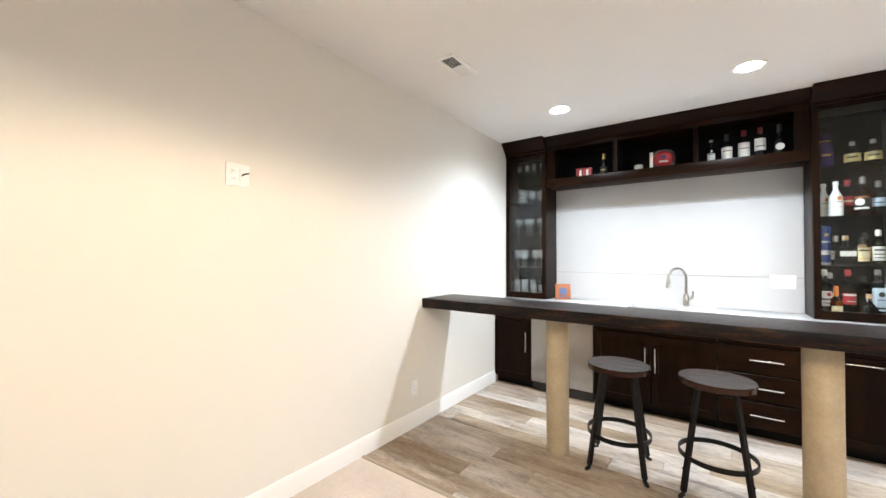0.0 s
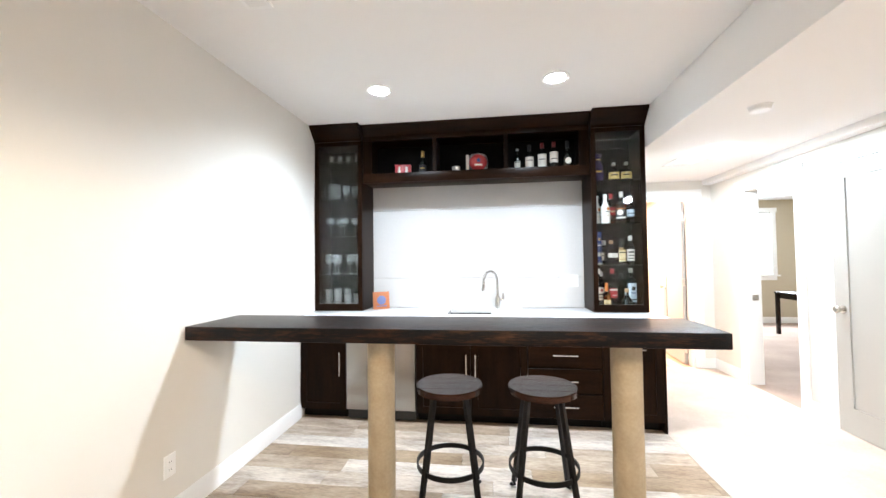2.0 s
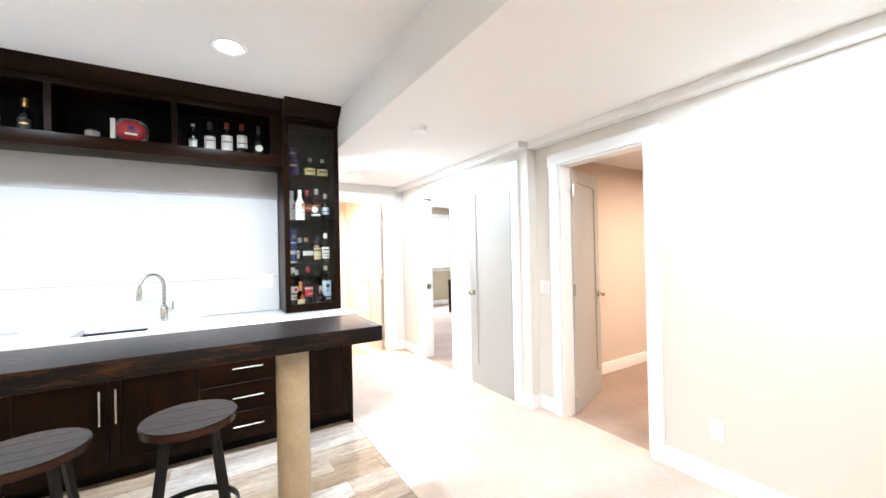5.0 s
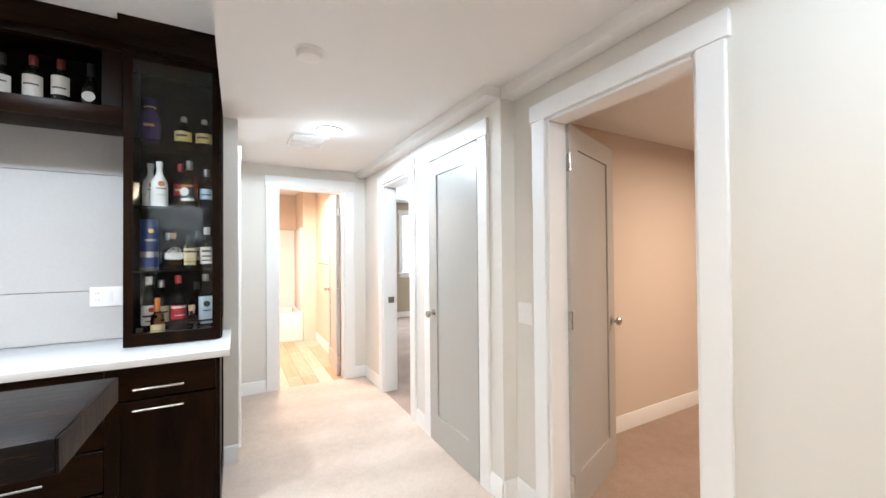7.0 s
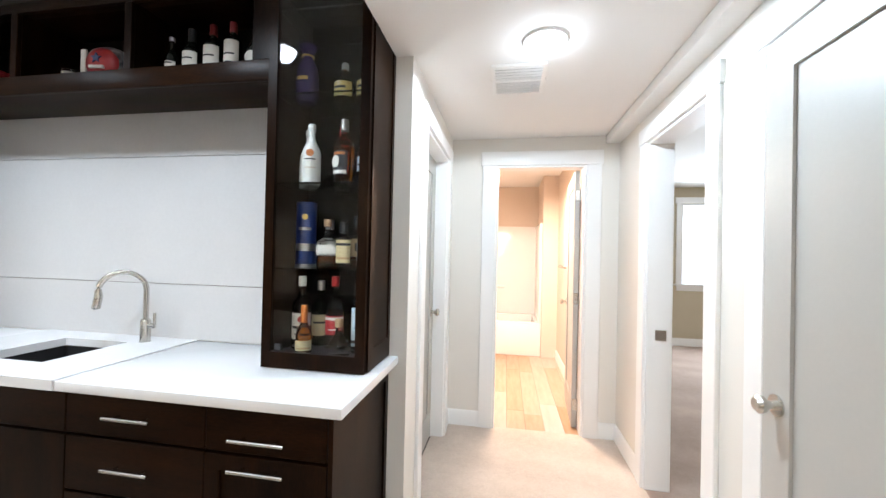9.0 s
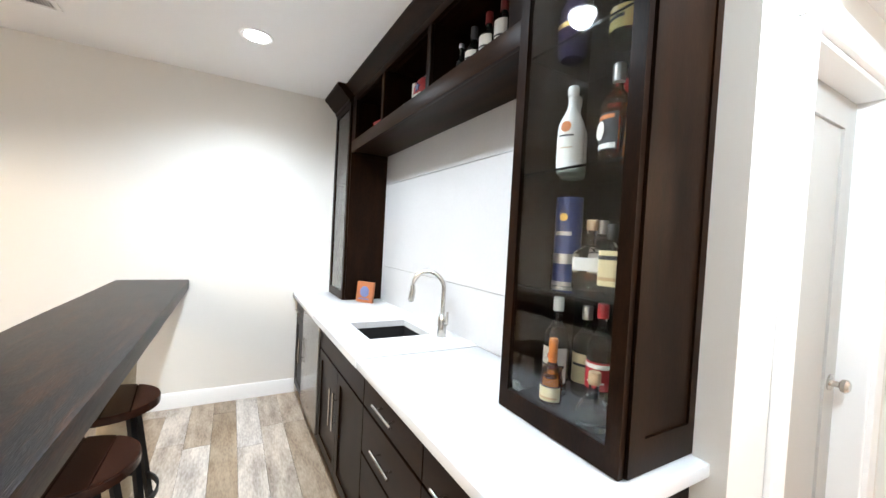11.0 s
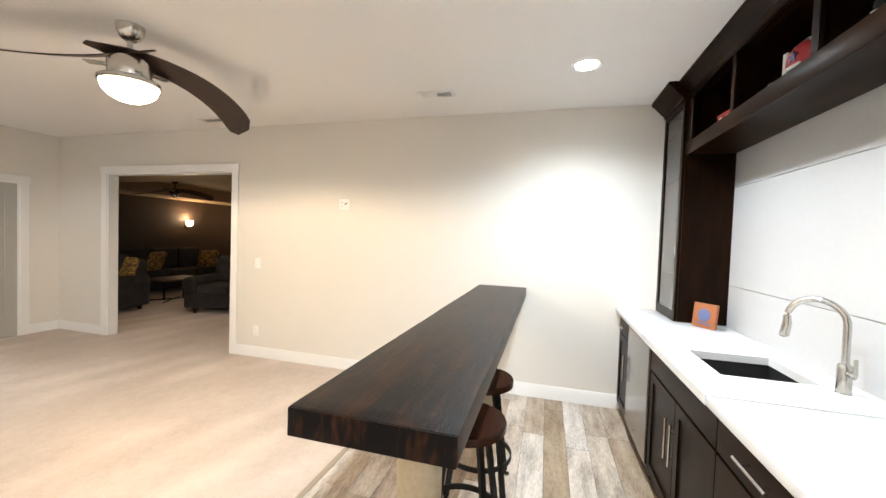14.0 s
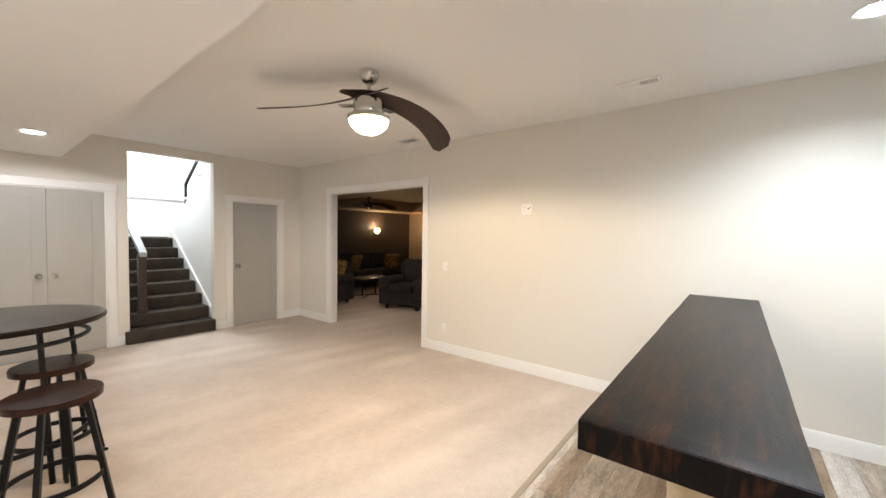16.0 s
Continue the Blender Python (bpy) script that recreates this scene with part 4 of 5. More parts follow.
# pub table
tb = thing("pub_table", 3.58, -5.02, 0.006, "round dark wood pub table on black steel legs", "table")
part("tabletop", turned([(0.46, 0.885), (0.485, 0.889), (0.492, 0.90), (0.492, 0.915), (0.486, 0.923), (0.47, 0.925)], 64), TABLE_WOOD, tb)
for z, r in ((0.80, 0.40), (0.22, 0.42)):
    part("ring", tube([(r * math.cos(2 * math.pi * i / 48), r * math.sin(2 * math.pi * i / 48), z) for i in range(48)], 0.014, 10, True), BLACK_METAL, tb)
for k in range(4):
    a = math.radians(24 + 90 * k)
    part("leg", tube([(0.36 * math.cos(a), 0.36 * math.sin(a), 0.886), (0.44 * math.cos(a), 0.44 * math.sin(a), 0.0)], 0.014, 8), BLACK_METAL, tb)


# ---- bottles and glassware ----
def paper(name, colour, rough=0.6):
    return material(name, colour, rough, vary=0.04, scale=20, fine=80)


WHITE_PAPER = paper("white_label_paper", (0.74, 0.72, 0.67))
CREAM = paper("cream_label_paper", (0.62, 0.52, 0.30))
YELLOW = paper("yellow_label_paper", (0.58, 0.45, 0.16))
RED = paper("red_label_paper", (0.38, 0.022, 0.028), 0.4)
WINE_FOIL = paper("dark_red_foil", (0.15, 0.012, 0.014), 0.35)
BLUE = paper("blue_tube_card", (0.015, 0.035, 0.16), 0.35)
PALE_BLUE = paper("pale_blue_label", (0.50, 0.62, 0.72), 0.4)
TAN_PAPER = paper("tan_label_paper", (0.45, 0.30, 0.15))
INK = paper("black_ink", (0.02, 0.02, 0.022))
GOLD = material("gold_foil", (0.62, 0.42, 0.14), 0.3, metal=1.0)
SILVER = material("silver_foil", (0.60, 0.60, 0.60), 0.3, metal=1.0)
ORANGE = paper("orange_capsule", (0.50, 0.15, 0.03), 0.35)
WHITE_GLASS = material("white_painted_glass", (0.78, 0.77, 0.74), 0.12, vary=0.01)
WINE_GLASS = material("near_black_wine_glass", (0.010, 0.012, 0.010), 0.06, vary=0.05)
BROWN_GLASS = glass("brown_glass", (0.22, 0.08, 0.02))
GREEN_GLASS = glass("green_glass", (0.30, 0.48, 0.28))
AMBER_GLASS = glass("amber_spirit", (0.86, 0.30, 0.05), 0.0, 1.36)
DARK_SPIRIT = glass("dark_spirit", (0.25, 0.07, 0.02), 0.0, 1.36)
CORK = material("cork_stopper", (0.45, 0.30, 0.17), 0.8, vary=0.1, scale=60)


def bottle(x, y, z, h, r, label, mat=GLASS, cap=BLACK, caph=0.045, paper_mat=WHITE_PAPER, band=(0.16, 0.48), neck=0.014, shoulder=(0.60, 0.78), square=2.0,
           spirit=None, fill=0.55, marks=((INK, 0.36, 0.03, 0.6),), round_mark=None, rz=0.0):
    """A bottle with its cap, label and the marks on the label; heights inside it are shares of h."""
    root = thing("bottle", x, y, z + 0.001, label, "bottle", "liquor bottles", rz=rz)
    s0, s1 = shoulder[0] * h, shoulder[1] * h
    prof = [(r * 0.86, 0.0), (r * 0.97, 0.004), (r, 0.012), (r, s0)]
    for k in range(1, 7):
        u = k / 6
        prof.append((r + (neck - r) * (0.5 - 0.5 * math.cos(math.pi * u)), s0 + (s1 - s0) * u))
    prof += [(neck, h - caph * 0.6), (neck + 0.001, h - caph * 0.5), (neck * 0.9, h - 0.002)]
    part("glass_body", turned(prof, 24, square), mat, root)
    part("cap", turned([(neck + 0.0025, h - caph), (neck + 0.003, h - caph + 0.003), (neck + 0.003, h - 0.003), (neck + 0.001, h)], 20), cap, root)
    if spirit:
        part("spirit", turned([(r * 0.82, 0.006), (r * 0.9, 0.012), (r * 0.9, fill * h)], 20, square), spirit, root)
    if paper_mat:
        b0, b1 = band[0] * h, band[1] * h
        lab = part("label", patch(r + 0.0006, b0, b1, 150, square), paper_mat, root)
        for mk, at, tall, wide in marks:
            part("mark", patch(r + 0.0012, at * h - tall * h / 2, at * h + tall * h / 2, 150 * wide, square), mk, lab)
        if round_mark:
            mk, at, rad = round_mark
            part("mark", disc(r + 0.0016, at * h, rad), mk, lab)
    return root


def patch(r, z0, z1, span, square=2.0, seg=14):
    """A curved strip round the front (-y) of a body, with a little thickness."""
    bm = bmesh.new()
    cols = []
    for i in range(seg + 1):
        a = radians(-90 - span / 2 + span * i / seg)
        c, s = math.cos(a), math.sin(a)
        k = (abs(c) ** square + abs(s) ** square) ** (-1 / square)
        cols.append([bm.verts.new((rr * k * c, rr * k * s, z)) for rr, z in ((r, z0), (r, z1), (r - 0.0004, z1), (r - 0.0004, z0))])
    for a, b in zip(cols, cols[1:]):
        for k in range(4):
            bm.faces.new((a[k], b[k], b[(k + 1) % 4], a[(k + 1) % 4]))
    bm.faces.new(cols[0])
    bm.faces.new(cols[-1][::-1])
    return bm


def disc(r, z, rad):
    return tube([(0, -r + 0.0006, z), (0, -r, z)], rad, 20)


# bottles of the right-hand tower, shelf by shelf
Z0 = ZT + 0.044
bottle(2.62, -0.18, Z0, 0.325, 0.040, "clear rum bottle with a white label and white cap", cap=WHITE_PAPER, paper_mat=WHITE_PAPER, spirit=None,
       marks=((INK, 0.31, 0.035, 0.8), (INK, 0.22, 0.02, 0.5)), round_mark=(RED, 0.42, 0.014), band=(0.15, 0.5), rz=25)
bottle(2.665, -0.09, Z0, 0.30, 0.040, "green glass bottle with a pale label", GREEN_GLASS, SILVER, paper_mat=CREAM, rz=20)
bottle(2.67, -0.245, Z0, 0.205, 0.034, "small cognac bottle with an orange neck and cream label", cap=ORANGE, caph=0.075, paper_mat=CREAM, neck=0.011, spirit=AMBER_GLASS,
       shoulder=(0.36, 0.72), band=(0.07, 0.28), marks=((TAN_PAPER, 0.12, 0.03, 0.7),), rz=20)
bottle(2.755, -0.13, Z0, 0.325, 0.041, "clear vodka bottle with a red label and red cap", cap=RED, paper_mat=RED, band=(0.2, 0.46),
       marks=((WHITE_PAPER, 0.42, 0.04, 0.9), (WHITE_PAPER, 0.27, 0.015, 0.5)), rz=20)
bottle(2.835, -0.255, Z0, 0.155, 0.045, "round clear tequila decanter with a cork ball stopper", cap=CORK, caph=0.034, paper_mat=None, neck=0.014, shoulder=(0.28, 0.68))
bottle(2.898, -0.175, Z0, 0.33, 0.037, "tall pale blue gin bottle with a white label", glass("pale_blue_glass", (0.70, 0.86, 0.95)), SILVER, 0.04, PALE_BLUE, (0.10, 0.60),
       square=5.0, shoulder=(0.66, 0.80), marks=((INK, 0.16, 0.04, 0.7), (BLUE, 0.34, 0.02, 0.4)), round_mark=(INK, 0.46, 0.018), rz=15)
bottle(2.845, -0.085, Z0, 0.28, 0.038, "dark glass liqueur bottle at the back", BROWN_GLASS, INK, paper_mat=None)
Z1 = R_SHELVES[0]
tin = thing("whisky_tube", 2.618, -0.155, Z1 + 0.001, "dark blue cardboard whisky tube with a silver band", "gift tube", rz=20)
part("tube", turned([(0.043, 0.0), (0.0435, 0.002), (0.0435, 0.288), (0.042, 0.292)], 32), BLUE, tin)
part("band", patch(0.0442, 0.072, 0.105, 300), SILVER, tin)
part("base_ring", turned([(0.044, 0.0), (0.0445, 0.002), (0.0445, 0.012), (0.0436, 0.013)], 32), SILVER, tin)
part("emblem", disc(0.0448, 0.225, 0.013), GOLD, tin, "small gold emblem")
part("lettering_bar", patch(0.0442, 0.165, 0.178, 75), SILVER, tin)
bottle(2.735, -0.18, Z1, 0.215, 0.047, "square whiskey bottle with a dark spirit and wood stopper", cap=CORK, caph=0.032, paper_mat=WHITE_PAPER, square=6.0, spirit=DARK_SPIRIT,
       fill=0.25, shoulder=(0.5, 0.66), band=(0.28, 0.46), marks=(), rz=30)
bottle(2.70, -0.085, Z1, 0.22, 0.036, "clear spirit bottle with a plain label", cap=SILVER, paper_mat=WHITE_PAPER)
bottle(2.818, -0.195, Z1, 0.20, 0.030, "bourbon bottle with a tall cream label", cap=BLACK, paper_mat=CREAM, band=(0.12, 0.62), square=4.0, spirit=DARK_SPIRIT,
       marks=((INK, 0.52, 0.06, 0.8), (TAN_PAPER, 0.22, 0.05, 0.8)), shoulder=(0.66, 0.8), rz=20)
bottle(2.85, -0.12, Z1, 0.235, 0.033, "square amber bourbon bottle with tan lettering", cap=BLACK, paper_mat=TAN_PAPER, band=(0.22, 0.56), square=5.0, spirit=AMBER_GLASS,
       marks=((INK, 0.40, 0.16, 0.12),), rz=15)
bottle(2.905, -0.165, Z1, 0.255, 0.034, "clear bottle with a tall white label", cap=WHITE_PAPER, paper_mat=WHITE_PAPER, band=(0.12, 0.52),
       marks=((INK, 0.42, 0.05, 0.6), (INK, 0.3, 0.03, 0.6), (INK, 0.2, 0.03, 0.6)))
Z2 = R_SHELVES[1]
for xx, yy, rz in ((2.678, -0.235, 20), (2.625, -0.16, 20)):
    bottle(xx, yy, Z2, 0.262, 0.040, "white coconut rum bottle with a round orange emblem", WHITE_GLASS, WHITE_GLASS, 0.03, WHITE_PAPER, (0.10, 0.42), shoulder=(0.50, 0.80),
           marks=((INK, 0.40, 0.02, 0.45), (TAN_PAPER, 0.26, 0.012, 0.4)), round_mark=(ORANGE, 0.50, 0.016), rz=rz)
bottle(2.765, -0.11, Z2, 0.285, 0.036, "amber whiskey bottle with a red cap", cap=RED, paper_mat=RED, spirit=AMBER_GLASS, fill=0.6, band=(0.3, 0.55), marks=((CREAM, 0.42, 0.05, 0.6),))
bottle(2.82, -0.215, Z2, 0.285, 0.042, "amber whiskey bottle with a white oval label", cap=SILVER, caph=0.05, paper_mat=INK, spirit=AMBER_GLASS, fill=0.58, band=(0.14, 0.50),
       marks=((WHITE_PAPER, 0.18, 0.05, 0.9), (ORANGE, 0.46, 0.04, 0.8)), round_mark=(WHITE_PAPER, 0.34, 0.026), rz=-30)
bottle(2.905, -0.185, Z2, 0.25, 0.035, "clear spirit bottle with a faded label", cap=SILVER, paper_mat=PALE_BLUE, band=(0.25, 0.5))
Z3 = R_SHELVES[2]
for xx in (2.785, 2.892):
    bottle(xx, -0.15, Z3, 0.19, 0.046, "brown pear-shaped whisky bottle with a yellow label", BROWN_GLASS, SILVER, 0.03, YELLOW, (0.18, 0.50), neck=0.013, shoulder=(0.40, 0.80),
           marks=((INK, 0.36, 0.06, 0.5),), round_mark=(CREAM, 0.45, 0.012), rz=-10)
pouch = thing("velvet_pouch", 2.63, -0.2, Z3 + 0.001, "deep purple velvet drawstring bottle pouch with gold stitching", "pouch")
VELVET = material("purple_velvet", (0.045, 0.022, 0.11), 0.9, vary=0.3, scale=12, bump=0.5)
part("bag", turned([(0.036, 0.0), (0.046, 0.015), (0.049, 0.08), (0.044, 0.15), (0.020, 0.20), (0.022, 0.215), (0.040, 0.25), (0.036, 0.252)], 22), VELVET, pouch)
part("cord", tube([(0.024 * math.cos(2 * math.pi * i / 18), 0.024 * math.sin(2 * math.pi * i / 18), 0.205) for i in range(18)], 0.004, 8, True), GOLD, pouch)
part("stitching", patch(0.0495, 0.085, 0.10, 60), GOLD, pouch)


def stemware(name, x, y, z, h, r, label, cup=0.45, stem=True, handle=False):
    root = thing(name, x, y, z + 0.001, label, "glass", "glassware in the tower")
    if stem:
        c0 = h * (1 - cup)
        outer = [(r * 0.85, 0.0), (r * 0.85, 0.003), (r * 0.25, 0.008), (0.005, 0.016), (0.005, c0 - 0.01), (r * 0.45, c0 + 0.01), (r * 0.9, c0 + h * cup * 0.3), (r, c0 + h * cup * 0.55), (r * 0.88, h)]
        inner = [(r * 0.88 - 0.0015, h), (r - 0.0015, c0 + h * cup * 0.55), (r * 0.9 - 0.0015, c0 + h * cup * 0.3), (r * 0.4, c0 + 0.014)]
    else:
        outer = [(r * 0.88, 0.0), (r * 0.92, 0.004), (r, h)]
        inner = [(r - 0.002, h), (r * 0.9 - 0.002, 0.012)]
    part("cup", turned(outer + inner, 20), TABLEWARE, root)
    if handle:
        part("handle", tube([(-r * 0.95, 0, h * 0.85), (-r * 1.7, 0, h * 0.8), (-r * 1.75, 0, h * 0.5), (-r * 1.3, 0, h * 0.25), (-r * 0.93, 0, h * 0.2)], 0.006, 10), TABLEWARE, root)
    return root


for xx in (0.11, 0.20, 0.285, 0.375):
    stemware("shot_glass", xx, -0.2, L_SHELVES[3], 0.085, 0.022, "tall clear shot glass", stem=False)
stemware("pitcher", 0.135, -0.18, L_SHELVES[2], 0.165, 0.062, "clear glass pitcher with a loop handle", stem=False, handle=True)
for xx, yy in ((0.27, -0.22), (0.33, -0.14), (0.395, -0.21)):
    stemware("goblet", xx, yy, L_SHELVES[2], 0.145, 0.038, "short clear glass goblet", cup=0.7)
for xx, yy in ((0.10, -0.2), (0.17, -0.12), (0.24, -0.2), (0.36, -0.2)):
    stemware("margarita_glass", xx, yy, L_SHELVES[1], 0.185, 0.044, "clear stemmed cocktail glass", cup=0.42)
for xx, yy in ((0.085, -0.2), (0.15, -0.13), (0.165, -0.24), (0.30, -0.2), (0.37, -0.15), (0.385, -0.25)):
    stemware("wine_glass", xx, yy, L_SHELVES[0], 0.19, 0.036, "clear stemmed wine glass", cup=0.55)
for xx, yy, hh in ((0.09, -0.22, 0.15), (0.15, -0.13, 0.15), (0.185, -0.24, 0.15), (0.25, -0.15, 0.15), (0.30, -0.25, 0.10), (0.36, -0.18, 0.10)):
    stemware("tumbler", xx, yy, Z0, hh, 0.036, "straight clear glass tumbler", stem=False)
sh = thing("cocktail_shaker", 0.40, -0.11, Z0 + 0.001, "small black cocktail shaker behind the tumblers", "shaker")
part("body", turned([(0.03, 0.0), (0.036, 0.09), (0.034, 0.11), (0.018, 0.135), (0.016, 0.15)], 24), BLACK, sh)

# things in the open cubbies
ZC = 2.176
tinb = thing("gift_tin", 0.84, -0.21, ZC, "red tin box with two white shapes on its front", "tin box", rz=6)
part("box", boxed(-0.075, 0.075, -0.03, 0.03, 0, 0.095, 0.006), RED, tinb)
for sx in (-0.035, 0.035):
    part("white_shape", turned([(0.010, 0.010), (0.018, 0.03), (0.012, 0.055), (0.016, 0.07), (0.006, 0.08)], 12, cx=sx, cy=-0.022), WHITE_PAPER, tinb)
part("lid_rim", boxed(-0.077, 0.077, -0.032, 0.032, 0.083, 0.097, 0.003), RED, tinb)
bottle(1.03, -0.2, ZC, 0.225, 0.036, "dark champagne bottle with a gold neck foil", WINE_GLASS, GOLD, 0.06, INK, (0.1, 0.4), shoulder=(0.42, 0.75), marks=((GOLD, 0.25, 0.04, 0.5),))
cand = thing("candle_jar", 1.35, -0.21, ZC, "white candle in a clear glass jar", "candle")
part("jar", turned([(0.036, 0.0), (0.042, 0.006), (0.043, 0.07), (0.041, 0.07), (0.040, 0.008)], 24), GLASS, cand)
part("wax", turned([(0.036, 0.009), (0.039, 0.012), (0.039, 0.058)], 24), WHITE_PAPER, cand)
bag = thing("snack_bag", 1.555, -0.2, ZC, "red and silver crinkled gift bag with a dark star emblem", "bag", rz=8)
rng = random.Random(4)
bm = bmesh.new()
bmesh.ops.create_icosphere(bm, subdivisions=3, radius=1)
for v in bm.verts:
    k = 1 + 0.05 * noise.noise(v.co * 3)
    sx, sz = abs(v.co.x) ** 0.75 * (1 if v.co.x > 0 else -1), abs(v.co.z) ** 0.75 * (1 if v.co.z > 0 else -1)
    v.co = Vector((sx * 0.098 * k, v.co.y * 0.048 * k, 0.092 + sz * 0.088 * k))
part("bag_body", bm, material("crinkled_foil", (0.34, 0.33, 0.33), 0.35, scale=14, fine=50, dark=(0.03, 0.03, 0.035), contrast=0.2), bag)
bm = bmesh.new()
bmesh.ops.create_icosphere(bm, subdivisions=3, radius=1)
for v in bm.verts:
    v.co = Vector((v.co.x * 0.084, -0.024 + v.co.y * 0.040, 0.088 + v.co.z * 0.078))
part("red_front", bm, RED, bag)
st = []
for k in range(10):
    a, rr = math.pi / 2 + k * math.pi / 5, 0.026 if k % 2 == 0 else 0.012
    st.append((rr * math.cos(a), 0.10 + rr * math.sin(a)))
part("star", extruded(st, "y", -0.0675, -0.060), BLUE, bag)
part("lettering_bar", boxed(-0.035, 0.035, -0.0660, -0.052, 0.052, 0.066), WHITE_PAPER, bag)
part("paper_side", boxed(-0.112, -0.085, -0.03, -0.02, 0.02, 0.16, 0.003), WHITE_PAPER, bag)
bottle(1.92, -0.2, ZC, 0.205, 0.028, "small dark beer bottle with a pale label", WINE_GLASS, SILVER, 0.02, WHITE_PAPER, (0.1, 0.4), 0.010, (0.5, 0.75))
bottle(2.03, -0.2, ZC, 0.235, 0.038, "dark wine bottle with a large white label", WINE_GLASS, INK, 0.06, WHITE_PAPER, (0.06, 0.50), shoulder=(0.5, 0.75))
bottle(2.145, -0.2, ZC, 0.245, 0.040, "dark wine bottle with a tall white label and red foil", WINE_GLASS, WINE_FOIL, 0.05, WHITE_PAPER, (0.04, 0.56), shoulder=(0.58, 0.74))
bottle(2.25, -0.2, ZC, 0.25, 0.038, "dark wine bottle with a white label set high and red foil", WINE_GLASS, WINE_FOIL, 0.05, WHITE_PAPER, (0.22, 0.62), shoulder=(0.62, 0.76))
bottle(2.37, -0.2, ZC, 0.255, 0.042, "dark champagne bottle with a round white label", WINE_GLASS, INK, 0.07, None, shoulder=(0.36, 0.72)).name = "bottle"
ch = [o for o in scene.objects if o.get("label") == "dark champagne bottle with a round white label"][0]
part("label", disc(0.0425, 0.065, 0.028), WHITE_PAPER, ch)

# plaque on the worktop
pq = thing("wooden_plaque", 0.61, -0.20, ZT + 0.001, "small orange wooden plaque with a raised blue emblem", "plaque", rz=34)
WOOD_ORANGE = material("orange_stained_pine", (0.42, 0.15, 0.055), 0.5, scale=6, fine=50, stretch=(1, 6, 6), dark=(0.30, 0.09, 0.03))
BLUE_PAINT = paper("blue_grey_emblem_paint", (0.12, 0.15, 0.30))
holder = part("board", boxed(-0.08, 0.08, -0.011, 0.011, 0.0, 0.165, 0.003), WOOD_ORANGE, pq)
holder.matrix_basis = pose(0, 0, 0.002, -6)
part("emblem", turned([(0.046, 0.0), (0.046, 0.004), (0.042, 0.006)], 8), BLUE_PAINT, holder, "raised blue-grey emblem").matrix_basis = pose(0, -0.0105, 0.085, 90)
part("emblem_bar", boxed(-0.05, 0.05, -0.016, -0.0105, 0.024, 0.034, 0.001, 1), BLUE_PAINT, holder)



# ---- plates on the walls ----
def wall_plate(x, y, z, rz, label, gangs=1, switch=True, outlet=False):
    root = thing("wall_plate", x, y, z, label, "light switch" if switch and not outlet else "outlet", rz=rz)
    w = 0.035 + 0.023 * (gangs - 1)
    part("plate", boxed(-w, w, -0.006, 0, -0.057, 0.057, 0.002), PLASTIC, root)
    for g in range(gangs):
        gx = (g - (gangs - 1) / 2) * 0.046
        if outlet and g == 0:
            for s in (-1, 1):
                o = part("socket", boxed(gx - 0.016, gx + 0.016, -0.0075, -0.006, s * 0.02 - 0.014, s * 0.02 + 0.014, 0.0005), PLASTIC, root)
                for sx in (-0.006, 0.006):
                    part("slot", boxed(gx + sx - 0.001, gx + sx + 0.001, -0.0078, -0.0074, s * 0.02 - 0.004, s * 0.02 + 0.005), BLACK, o)
        else:
            part("rocker", boxed(gx - 0.016, gx + 0.016, -0.009, -0.006, -0.033, 0.033, 0.0015), PLASTIC, root)
    return root


wall_plate(2.40, -0.013, 1.145, 0, "white outlet and double switch plate on the tiles", 3, True, True)
wall_plate(0, -4.41, 1.08, 90, "white light switch plate beside the opening")
wall_plate(0, -4.42, 0.31, 90, "white outlet low on the wall", 1, False, True)
wall_plate(0, -1.95, 0.31, 90, "white outlet under the bar", 1, False, True)
wall_plate(EAST, -2.60, 0.33, -90, "white outlet low on the wall", 1, False, True)
wall_plate(EAST, -1.335, 1.05, -90, "white double light switch plate", 2)
tv = wall_plate(0, -3.33, 1.755, 90, "white media plate high on the wall with a short cable", 2, True, True)
part("cable", tube([(0.02, -0.008, 0.0), (0.02, -0.02, 0.004), (0.035, -0.026, 0.010), (0.048, -0.018, 0.014)], 0.0035, 8), BLACK, tv, "short black cable end")

# ---- bathroom ----
tub = thing("bathtub", 0, 0, 0, "white acrylic tub with a glossy wall surround", "bathtub")
bm = bmesh.new()
box(bm, 2.52, 4.0, 3.50, 3.58, 0.003, 0.46, 0.012)
box(bm, 2.52, 4.0, 4.20, 4.298, 0.003, 0.46, 0.012)
box(bm, 2.52, 2.60, 3.58, 4.20, 0.003, 0.46)
box(bm, 3.92, 4.0, 3.58, 4.20, 0.003, 0.46)
box(bm, 2.60, 3.92, 3.58, 4.20, 0.003, 0.1)
part("basin", bm, TUB_WHITE, tub)
part("surround_back", boxed(2.52, 4.0, 4.262, 4.298, 0.46, 1.82, 0.01), TUB_WHITE, tub)
part("surround_side", boxed(3.965, 4.0, 3.50, 4.262, 0.46, 1.82, 0.01), TUB_WHITE, tub)
part("soap_ledge", boxed(2.9, 3.5, 4.20, 4.262, 0.86, 0.90, 0.01), TUB_WHITE, tub)
structure("wall_tub_wing", boxed(4.001, 4.20, 3.46, 4.3, 0, 2.45), PINK_BEIGE, "beige wall beside the tub", "wall")
bar2 = thing("towel_bar", 4.20, 2.7, 1.25, "brushed nickel towel bar on the bathroom wall", "towel bar")
part("rod", tube([(-0.06, -0.25, 0), (-0.06, 0.25, 0)], 0.008, 10), NICKEL, bar2)
